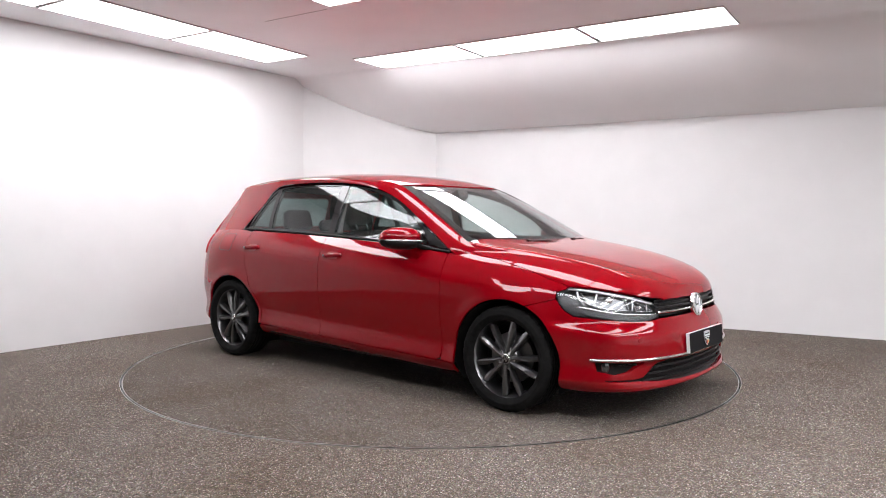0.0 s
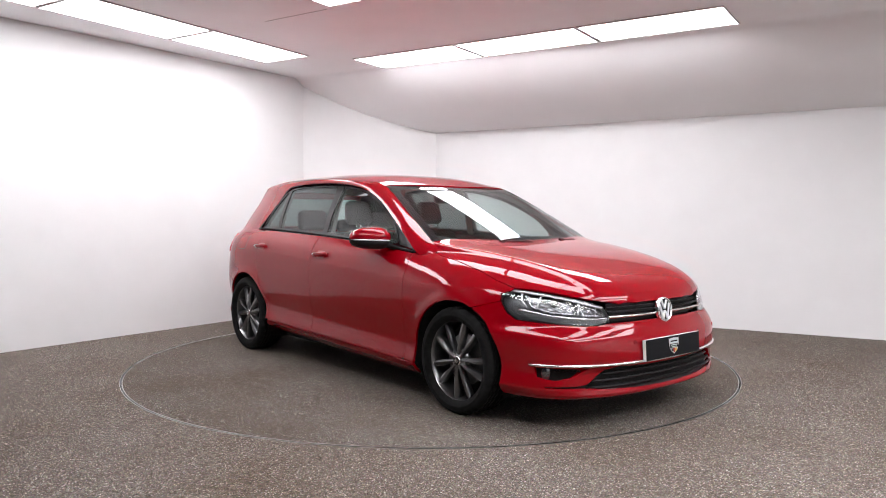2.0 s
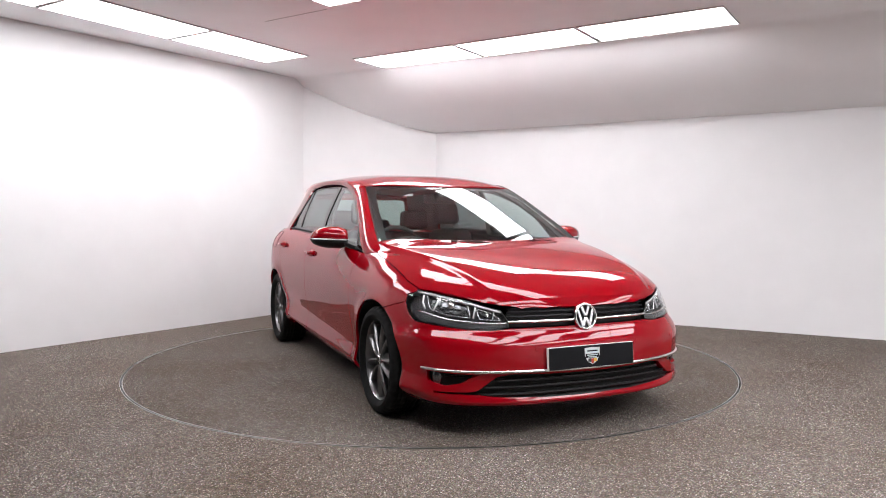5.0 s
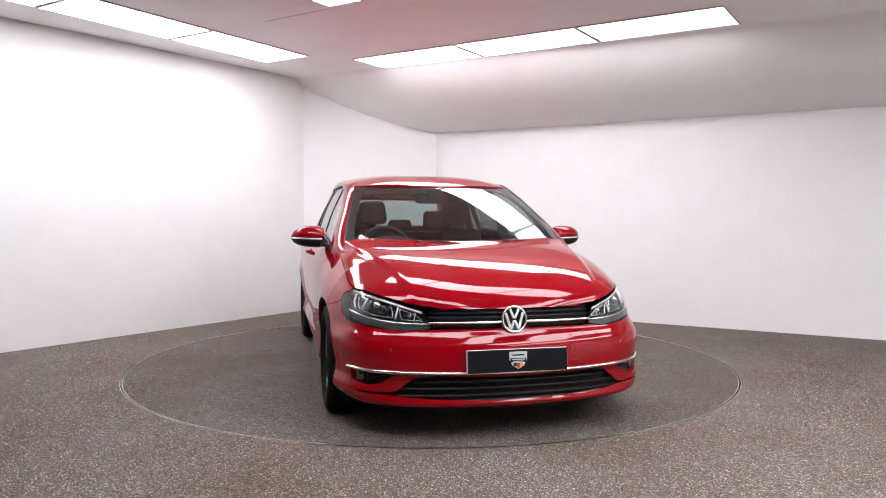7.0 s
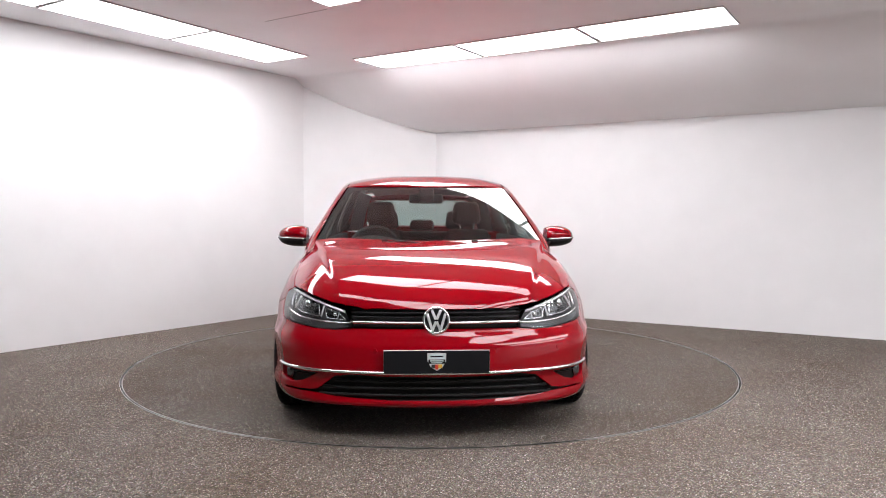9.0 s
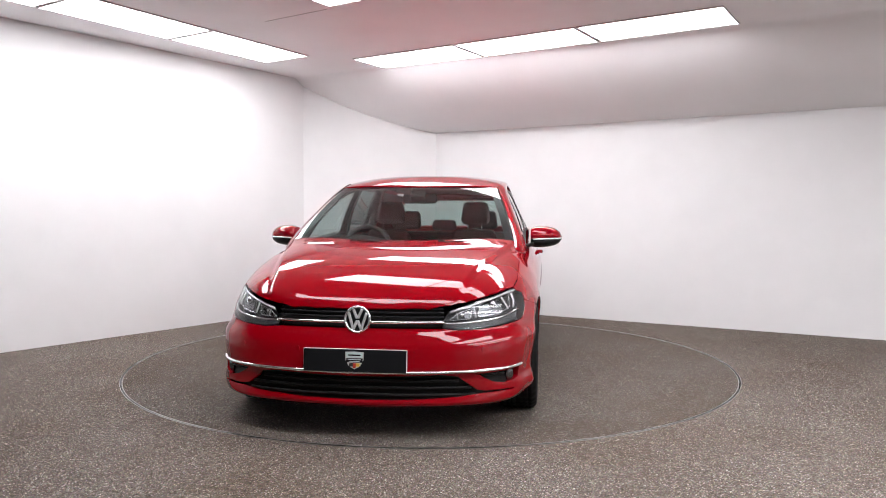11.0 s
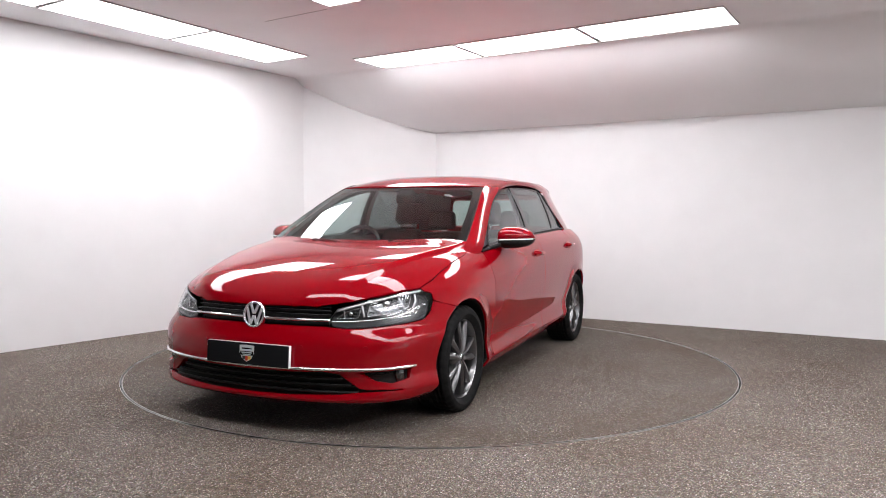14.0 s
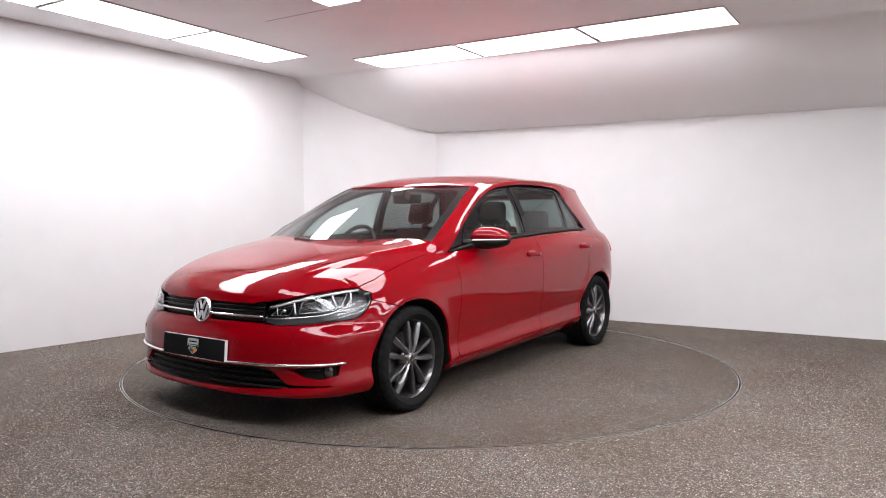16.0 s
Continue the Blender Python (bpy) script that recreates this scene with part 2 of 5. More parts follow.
# ---- car paint and trim ----
def paint_material():
    """Red solid lacquer: a satin red under a clear coat, with fine orange peel and a little dust."""
    m = material("red_lacquer", (0.225, 0.0003, 0.004), 0.45, 0.0, coat=1.0, coat_rough=0.012, spec=0.0)
    nt = m.node_tree
    b = nt.nodes["Principled BSDF"]
    b.inputs["Coat IOR"].default_value = 1.47
    tc = nt.nodes.new("ShaderNodeTexCoord")
    n = nt.nodes.new("ShaderNodeTexNoise")
    n.inputs["Scale"].default_value, n.inputs["Detail"].default_value = 260.0, 2.0
    bp = nt.nodes.new("ShaderNodeBump")
    bp.inputs["Strength"].default_value, bp.inputs["Distance"].default_value = 0.012, 0.001
    big = nt.nodes.new("ShaderNodeTexNoise")
    big.inputs["Scale"].default_value, big.inputs["Detail"].default_value = 2.2, 4.0
    mr = nt.nodes.new("ShaderNodeMapRange")
    mr.inputs["To Min"].default_value, mr.inputs["To Max"].default_value = 0.008, 0.03
    nt.links.new(tc.outputs["Object"], n.inputs["Vector"])
    nt.links.new(tc.outputs["Object"], big.inputs["Vector"])
    nt.links.new(n.outputs["Fac"], bp.inputs["Height"])
    nt.links.new(bp.outputs["Normal"], b.inputs["Coat Normal"])
    nt.links.new(big.outputs["Fac"], mr.inputs["Value"])
    nt.links.new(mr.outputs["Result"], b.inputs["Coat Roughness"])
    return m


def glass_material(name, tint, gloss=0.05):
    """Thin car glass: light passes straight through, tinted, and the surface mirrors by its gloss."""
    m = bpy.data.materials.new(name)
    m.use_nodes = True
    nt = m.node_tree
    nt.nodes.remove(nt.nodes["Principled BSDF"])
    out = nt.nodes["Material Output"]
    tr = nt.nodes.new("ShaderNodeBsdfTransparent")
    tr.inputs[0].default_value = (*tint, 1)
    gl = nt.nodes.new("ShaderNodeBsdfGlossy")
    gl.inputs["Roughness"].default_value = 0.01
    gl.inputs["Color"].default_value = (0.95, 0.97, 0.97, 1)
    lw = nt.nodes.new("ShaderNodeLayerWeight")
    lw.inputs["Blend"].default_value = 0.5
    pw = nt.nodes.new("ShaderNodeMath")
    pw.operation, pw.inputs[1].default_value = "POWER", 4.6
    ma = nt.nodes.new("ShaderNodeMath")
    ma.operation, ma.inputs[1].default_value, ma.inputs[2].default_value = "MULTIPLY_ADD", 1.0 - gloss, gloss
    mx = nt.nodes.new("ShaderNodeMixShader")
    nt.links.new(lw.outputs["Facing"], pw.inputs[0])
    nt.links.new(pw.outputs[0], ma.inputs[0])
    nt.links.new(ma.outputs[0], mx.inputs[0])
    nt.links.new(tr.outputs[0], mx.inputs[1])
    nt.links.new(gl.outputs[0], mx.inputs[2])
    nt.links.new(mx.outputs[0], out.inputs[0])
    return m


RED = paint_material()
CHROME = material("chrome", (0.82, 0.82, 0.83), 0.08, 1.0)
BRIGHT = material("bright_silver", (0.86, 0.86, 0.87), 0.30, 0.75)
SATIN = material("satin_silver", (0.62, 0.62, 0.63), 0.25, 1.0)
BLACK_TRIM = grain(material("black_plastic", (0.012, 0.012, 0.012), 0.45, spec=0.2), 60.0, (0.005, 0.005, 0.005), (0.011, 0.011, 0.011), 0.15, 500.0, 0.0004)
PIANO_BLACK = material("piano_black", (0.004, 0.004, 0.005), 0.05, spec=0.5)
GLOSS_BLACK = material("gloss_black", (0.005, 0.005, 0.006), 0.3, spec=0.2)
UNDER = grain(material("underbody", (0.012, 0.012, 0.012), 0.8, spec=0.2), 12.0, (0.004, 0.004, 0.004), (0.009, 0.009, 0.008))
RUBBER = grain(material("tyre_rubber", (0.016, 0.016, 0.016), 0.7, spec=0.08), 30.0, (0.006, 0.006, 0.006), (0.013, 0.013, 0.013), 0.1, 300.0, 0.0005)
GLASS = glass_material("clear_glass", (0.66, 0.76, 0.74), 0.05)
PRIVACY = glass_material("privacy_glass", (0.21, 0.255, 0.25))
REAR_GLASS = glass_material("rear_screen_glass", (0.44, 0.54, 0.52))
RIM_GREY = grain(material("rim_anthracite", (0.18, 0.18, 0.185), 0.28, 0.9, coat=0.6, coat_rough=0.08), 20.0, (0.125, 0.125, 0.128), (0.175, 0.175, 0.178))

CAR = tagged(new("car", None), "glossy red five-door hatchback with dark grey alloy wheels on the turntable", "car")
OFF_X, OFF_Y = 0.0025, -0.0572


# ---- body shape: half-width as a function of length and height, plus the centre line ----
def knots(points):
    """A smooth curve through a few points (monotone cubic), for arrays."""
    xs, ys = np.array([p[0] for p in points], float), np.array([p[1] for p in points], float)
    h, d = np.diff(xs), np.diff(ys) / np.diff(xs)
    m = np.empty_like(ys)
    m[1:-1] = np.where(d[:-1] * d[1:] > 0, 2 * d[:-1] * d[1:] / np.where(np.abs(d[:-1] + d[1:]) < 1e-12, 1, d[:-1] + d[1:]), 0)
    m[0], m[-1] = d[0], d[-1]

    def f(x):
        x = np.clip(np.asarray(x, float), xs[0], xs[-1])
        i = np.clip(np.searchsorted(xs, x) - 1, 0, len(xs) - 2)
        t = (x - xs[i]) / h[i]
        return (ys[i] * (1 + 2 * t) + m[i] * h[i] * t) * (1 - t) ** 2 + (ys[i + 1] * (3 - 2 * t) - m[i + 1] * h[i] * (1 - t)) * t * t
    return f


TOP_LINE = knots([(-2.3, 1.9), (0.2, 1.9), (0.6, 1.16), (0.95, 0.975), (1.1, 0.944), (1.25, 0.924), (1.4, 0.902), (1.6, 0.866), (1.85, 0.799), (1.97, 0.747), (2.03, 0.701), (2.052, 0.670), (2.066, 0.644), (2.10, 0.58), (2.3, 0.42)])
FRONT_LINE = knots([(0.1, 2.05), (0.165, 2.098), (0.178, 2.128), (0.190, 2.142), (0.212, 2.133), (0.24, 2.119), (0.30, 2.120), (0.352, 2.138), (0.40, 2.135), (0.45, 2.129), (0.476, 2.1225), (0.487, 2.1175), (0.52, 2.1025), (0.553, 2.087), (0.60, 2.083), (0.645, 2.079), (0.75, 2.075), (1.2, 2.075)])
REAR_LINE = knots([(0.1, -2.00), (0.3, -2.105), (0.5, -2.12), (0.7, -2.085), (0.95, -1.99), (1.2, -1.90)])
SIDE = knots([(0.10, 0.735), (0.175, 0.795), (0.21, 0.838), (0.245, 0.864), (0.2645, 0.8715), (0.285, 0.869), (0.34, 0.857), (0.375, 0.8545), (0.42, 0.860), (0.47, 0.870), (0.53, 0.879), (0.60, 0.8845), (0.67, 0.8865), (0.73, 0.8855), (0.775, 0.881), (0.79, 0.8775), (0.82, 0.8695), (0.86, 0.855), (0.90, 0.834), (0.94, 0.805), (0.967, 0.782), (1.0, 0.752), (1.15, 0.69)])
ARCH_F, ARCH_R, ARCH_Z, ARCH_RAD = 1.315, -1.295, 0.285, 0.358


def step01(t):
    t = np.clip(t, 0, 1)
    return t * t * (3 - 2 * t)


def soft(d, s):
    """Zero below nothing, d above it, with a rounded turn."""
    return 0.5 * (d + np.sqrt(d * d + s * s))


def half_width(x, z):
    x, z = np.asarray(x, float), np.asarray(z, float)
    # the sill crest and the shoulder crease both fall towards the nose
    ahead = np.clip(x, 0, 1)
    rise = step01((z - 0.50) / 0.25) * (1 - step01((z - 0.80 + 0.04 * ahead) / (0.30 - 0.12 * ahead)))
    w = SIDE(z + 0.031 * np.clip(x, -0.9, 0.9) * np.clip((0.55 - z) / 0.15, 0, 1) + 0.057 * np.clip(x, -1.3, 1.0) * rise)
    w = w - 0.78 * np.minimum(soft(z - 0.55, 0.05), 0.4) * np.minimum(soft(x - 1.2, 0.10), 0.9)
    for ax in (ARCH_F, ARCH_R):
        r = np.hypot(x - ax, z - ARCH_Z)
        w = w + 0.013 * np.exp(-((r - ARCH_RAD) / 0.05) ** 2) * np.clip((z - 0.12) / 0.1, 0, 1)
    # gentle barrel shape of the flanks in plan
    w = w - 0.012 * (np.clip(np.abs(x) - 0.3, 0, 3) / 1.5) ** 2
    # shelf under the headlights
    k = np.clip((z - 0.485) / 0.07, 0, 1)
    w = w - 0.022 * k * k * (3 - 2 * k) * np.clip((x - 1.45) / 0.25, 0, 1)
    zb = 0.50
    t = np.clip((z - zb) / (TOP_LINE(x) - zb), 0, 1)
    top = (1 - t ** 5.5) ** (1 / 5.5)
    tf = np.clip((x - 1.0) / (FRONT_LINE(z) - 1.0), 0, 1)
    front = np.clip(1 - tf ** (7.0 - 0.8 * step01((z - 0.42) / 0.15)), 0, 1) ** (1 / 2.2)
    tr = np.clip((-x - 1.0) / (-REAR_LINE(z) - 1.0), 0, 1)
    rear = np.clip(1 - tr ** 5.5, 0, 1) ** (1 / 1.9)
    return w * top * front * rear


def bisect(f, lo, hi, n=34):
    lo, hi = np.array(lo, float), np.array(hi, float)
    for _ in range(n):
        mid = (lo + hi) / 2
        pos = f(mid) > 0
        lo, hi = np.where(pos, mid, lo), np.where(pos, hi, mid)
    return (lo + hi) / 2


def map_side(side):
    def f(a, b):
        return np.stack([a, side * half_width(a, b), b], 1)
    return f


def crease(x, y):
    """The bonnet's raised middle, inside two creases that run towards the badge."""
    edge = 0.716 - 0.231 * (x - 0.99) / 0.98
    d = edge - np.abs(y)
    d = 0.5 * (d + np.sqrt(d * d + 0.010 ** 2))
    return 0.065 * 0.17 * np.tanh(d / 0.17) * np.clip((2.05 - x) / 0.2, 0, 1)


def map_top(a, b):
    z = bisect(lambda z: half_width(a, z) - np.abs(b), np.full(len(a), 0.45), np.full(len(a), 1.3))
    # the middle between the creases is flatter than the shoulders
    mid = bisect(lambda z: half_width(a, z) - 0.001, np.full(len(a), 0.45), np.full(len(a), 1.3))
    k = np.clip((0.716 - 0.231 * (a - 0.99) / 0.98 - np.abs(b) + 0.035) / 0.045, 0, 1)
    lift = 0.62 * np.maximum(mid - z, 0) * k * k * (3 - 2 * k) * np.clip((2.04 - a) / 0.25, 0, 1)
    return np.stack([a, b, z + 0.8 * crease(a, b) + lift], 1)


HUB_X = 1.2


def map_front(a, b):
    """a: degrees round the nose from its axis, b: height."""
    c, s = np.cos(np.radians(a)), np.sin(np.radians(np.abs(a)))
    r = bisect(lambda r: half_width(HUB_X + r * c, b) - r * s, np.full(len(a), 0.05), np.full(len(a), 1.6))
    return np.stack([HUB_X + r * c, np.sign(a) * r * s, b], 1)


def at_y(y, z):
    x = bisect(lambda x: half_width(x, z) - abs(y), 1.0, 2.3)
    return (math.degrees(math.atan2(y, float(x) - HUB_X)), z)


def at_x(x, z, side=1):
    return (math.degrees(math.atan2(side * float(half_width(x, z)), x - HUB_X)), z)


def inside(poly, p):
    x, y = p[:, 0], p[:, 1]
    r = np.zeros(len(p), bool)
    n = len(poly)
    for i in range(n):
        (x0, y0), (x1, y1) = poly[i], poly[(i + 1) % n]
        if y0 != y1:
            r ^= ((y0 > y) != (y1 > y)) & (x < (x1 - x0) * (y - y0) / (y1 - y0) + x0)
    return r


def smooth_path(points, step, closed=True, sharp=()):
    """Straight runs between the points, cut into short steps."""
    out = []
    n = len(points)
    for i in range(n if closed else n - 1):
        a, b = np.array(points[i], float), np.array(points[(i + 1) % n], float)
        k = max(1, int(np.ceil(np.abs((b - a) / step).max())))
        out += [tuple(a + (b - a) * j / k) for j in range(k)]
    if not closed:
        out.append(tuple(points[-1]))
    return out


def rounded(points, r, n=5):
    """The outline with its corners rounded by r (a number, or one a point)."""
    out, m = [], len(points)
    for i in range(m):
        p0, p, p1 = (np.array(points[(i + k) % m], float) for k in (-1, 0, 1))
        rr = r[i] if isinstance(r, (list, tuple)) else r
        if rr <= 0:
            out.append(tuple(p))
            continue
        u, v = p0 - p, p1 - p
        d = min(rr, 0.45 * np.hypot(*u), 0.45 * np.hypot(*v))
        a, b = p + u / np.hypot(*u) * d, p + v / np.hypot(*v) * d
        for k in range(n + 1):
            t = k / n
            out.append(tuple((1 - t) ** 2 * a + 2 * t * (1 - t) * p + t * t * b))
    return out


def fit_spline(points, n=8):
    """A smooth open curve through the points (Catmull-Rom)."""
    p = [np.array(q, float) for q in points]
    p = [2 * p[0] - p[1]] + p + [2 * p[-1] - p[-2]]
    out = []
    for i in range(1, len(p) - 2):
        for k in range(n):
            t = k / n
            out.append(0.5 * (2 * p[i] + (p[i + 1] - p[i - 1]) * t + (2 * p[i - 1] - 5 * p[i] + 4 * p[i + 1] - p[i + 2]) * t * t + (3 * p[i] - p[i - 1] - 3 * p[i + 1] + p[i + 2]) * t ** 3))
    out.append(p[-2])
    return [tuple(q) for q in out]


def arc(cx, cz, r, a0, a1, n=20):
    return [(cx + r * math.cos(math.radians(a0 + (a1 - a0) * i / n)), cz + r * math.sin(math.radians(a0 + (a1 - a0) * i / n))) for i in range(n + 1)]


def sheet(name, outline, fmap, mat, step=(0.045, 0.045), edge=(0.02, 0.02), holes=(), depth=0.014, lift=0.0, flip=False):
    """A thin pressed panel: the outline in the map's two coordinates, filled with small faces, bent onto the body
    and given a folded edge that goes inwards by depth."""
    edge, step = np.array(edge), np.array(step)
    loops = [smooth_path(o, edge) for o in (outline, *holes)]
    pts, links = [], []
    for lp in loops:
        k = len(pts)
        pts += lp
        links += [(k + i, k + (i + 1) % len(lp)) for i in range(len(lp))]
    ol = np.array(loops[0])
    lo, hi = ol.min(0), ol.max(0)
    gx, gy = np.meshgrid(np.arange(lo[0], hi[0], step[0]), np.arange(lo[1], hi[1], step[1]))
    gx = gx + (np.arange(gx.shape[0]) % 2)[:, None] * step[0] / 2
    cand = np.stack([gx.ravel(), gy.ravel()], 1) + 1e-4
    ok = inside(loops[0], cand)
    for lp in loops[1:]:
        ok &= ~inside(lp, cand)
    cand = cand[ok]
    bnd = np.array(pts)
    if len(cand):
        near = np.min((((cand[:, None] - bnd[None]) / step) ** 2).sum(2), 1)
        cand = cand[near > 0.16]
    allp = [Vector(p) for p in pts] + [Vector(p) for p in cand]
    sc = [Vector((p.x / step[0], p.y / step[1])) for p in allp]
    vo, eo, fo, ov, oe, of = delaunay_2d_cdt(sc, links, [], 0, 1e-7)
    v2 = np.array([(p.x * step[0], p.y * step[1]) for p in vo])
    tri = [f for f in fo]
    cen = np.array([v2[list(f)].mean(0) for f in tri])
    keep = inside(loops[0], cen)
    for lp in loops[1:]:
        keep &= ~inside(lp, cen)
    tri = [tuple(f) for f, k in zip(tri, keep) if k]
    p3 = fmap(v2[:, 0], v2[:, 1])
    e = step * 0.12
    du = fmap(v2[:, 0] + e[0], v2[:, 1]) - fmap(v2[:, 0] - e[0], v2[:, 1])
    dv = fmap(v2[:, 0], v2[:, 1] + e[1]) - fmap(v2[:, 0], v2[:, 1] - e[1])
    nrm = np.cross(du, dv)
    nrm /= np.maximum(np.linalg.norm(nrm, axis=1), 1e-12)[:, None]
    out = p3 - np.array([0.0, 0.0, 0.55])
    out[:, 0] *= 0.5
    if (nrm * out).sum() < 0:
        nrm = -nrm
    if flip:
        nrm = -nrm
    p3 = p3 + nrm * lift
    a, b, c = (p3[[t[k] for t in tri]] for k in range(3))
    fn = np.cross(b - a, c - a)
    if (fn * nrm[[t[0] for t in tri]]).sum() < 0:
        tri = [t[::-1] for t in tri]
    verts, norms, faces = [*p3], [*nrm], list(tri)
    if depth:
        count = {}
        for t in tri:
            for i in range(3):
                k = (t[i], t[(i + 1) % 3])
                count[k] = 1
        border = [k for k in count if (k[1], k[0]) not in count]
        dup = {}
        for i, j in border:
            for q in (i, j):
                if q not in dup:
                    dup[q] = len(verts)
                    verts += [p3[q], p3[q] - nrm[q] * depth]
                    norms += [nrm[q], nrm[q]]
        side_n = {}
        for i, j in border:
            d = p3[j] - p3[i]
            o = np.cross(d, nrm[i])
            for q in (i, j):
                side_n[q] = side_n.get(q, 0) + o
            faces.append((dup[j], dup[i], dup[i] + 1, dup[j] + 1))
        for q, o in side_n.items():
            o = o / max(np.linalg.norm(o), 1e-9)
            s = nrm[q] * 0.5 + o
            norms[dup[q]], norms[dup[q] + 1] = s / np.linalg.norm(s), o
    return mesh_from(name, verts, faces, mat, normals=norms)


def strip(name, c1, c2, mat, bulge=0.02, n=40, m=7, parent=None, thick=0.0):
    """A sheet lofted between two space curves, arched outwards between them."""
    def resample(c):
        c = np.array(fit_spline(c, 10))
        s = np.r_[0, np.cumsum(np.linalg.norm(np.diff(c, axis=0), axis=1))]
        t = np.linspace(0, s[-1], n)
        return np.stack([np.interp(t, s, c[:, k]) for k in range(3)], 1)
    a, b = resample(c1), resample(c2)
    mid = (a + b) / 2
    tan = np.gradient(mid, axis=0)
    nr = np.cross(tan, b - a)
    nr /= np.maximum(np.linalg.norm(nr, axis=1), 1e-9)[:, None]
    out = mid - np.array([0, 0, 0.6])
    out[:, 0] *= 0.3
    if (nr * out).sum() < 0:
        nr = -nr
    verts, faces = [], []
    for i in range(n):
        for j in range(m):
            t = j / (m - 1)
            verts.append(a[i] * (1 - t) + b[i] * t + nr[i] * bulge * math.sin(math.pi * t))
    for i in range(n - 1):
        for j in range(m - 1):
            faces.append((i * m + j, (i + 1) * m + j, (i + 1) * m + j + 1, i * m + j + 1))
    v = np.array(verts)
    q = v[list(faces[len(faces) // 2])]
    if np.dot(np.cross(q[1] - q[0], q[2] - q[0]), nr[n // 2]) < 0:
        faces = [f[::-1] for f in faces]
    return mesh_from(name, verts, faces, mat, smooth=True)


def mirror_pts(c):
    return [(x, -y, z) for x, y, z in c]


# ---- car body panels ----
BELT = knots([(-1.95, 0.985), (-1.3, 0.998), (-0.8, 0.986), (-0.25, 0.966), (0.4, 0.932), (0.89, 0.885), (1.1, 0.87)])


def nose_x(y, z):
    return float(bisect(lambda x: half_width(x, z) - abs(y), 1.0, 2.3))


EYELID = [(nose_x(y, z), y) for y, z in ((0.752, 0.728), (0.72, 0.722), (0.68, 0.712), (0.63, 0.698), (0.58, 0.684), (0.53, 0.668), (0.49, 0.656), (0.455, 0.646))]
SHUT = smooth_path([(1.0, 0.748), (1.065, 0.762), (1.3, 0.768), (1.55, 0.768), EYELID[0]], (0.04, 0.04), closed=False)


def top_z(x, y):
    return float(bisect(lambda z: half_width(x, z) - abs(y), 0.45, 1.3))


def map_rear(a, b):
    """a: degrees round the tail from its axis, b: height."""
    c, s = np.cos(np.radians(a)), np.sin(np.radians(np.abs(a)))
    r = bisect(lambda r: half_width(-HUB_X - r * c, b) - r * s, np.full(len(a), 0.05), np.full(len(a), 1.6))
    return np.stack([-HUB_X - r * c, np.sign(a) * r * s, b], 1)


def rear_x(x, z):
    return (math.degrees(math.atan2(float(half_width(x, z)), -x - HUB_X)), z)


def belt_run(x0, x1, drop=0.0, n=8):
    return [(x0 + (x1 - x0) * i / n, float(BELT(x0 + (x1 - x0) * i / n)) - drop) for i in range(n + 1)]


FINE = (0.035, 0.014)


def sill_z(x, up=0.0):
    """Height of the gap between doors and sill."""
    return 0.2590 - 0.031 * x + up


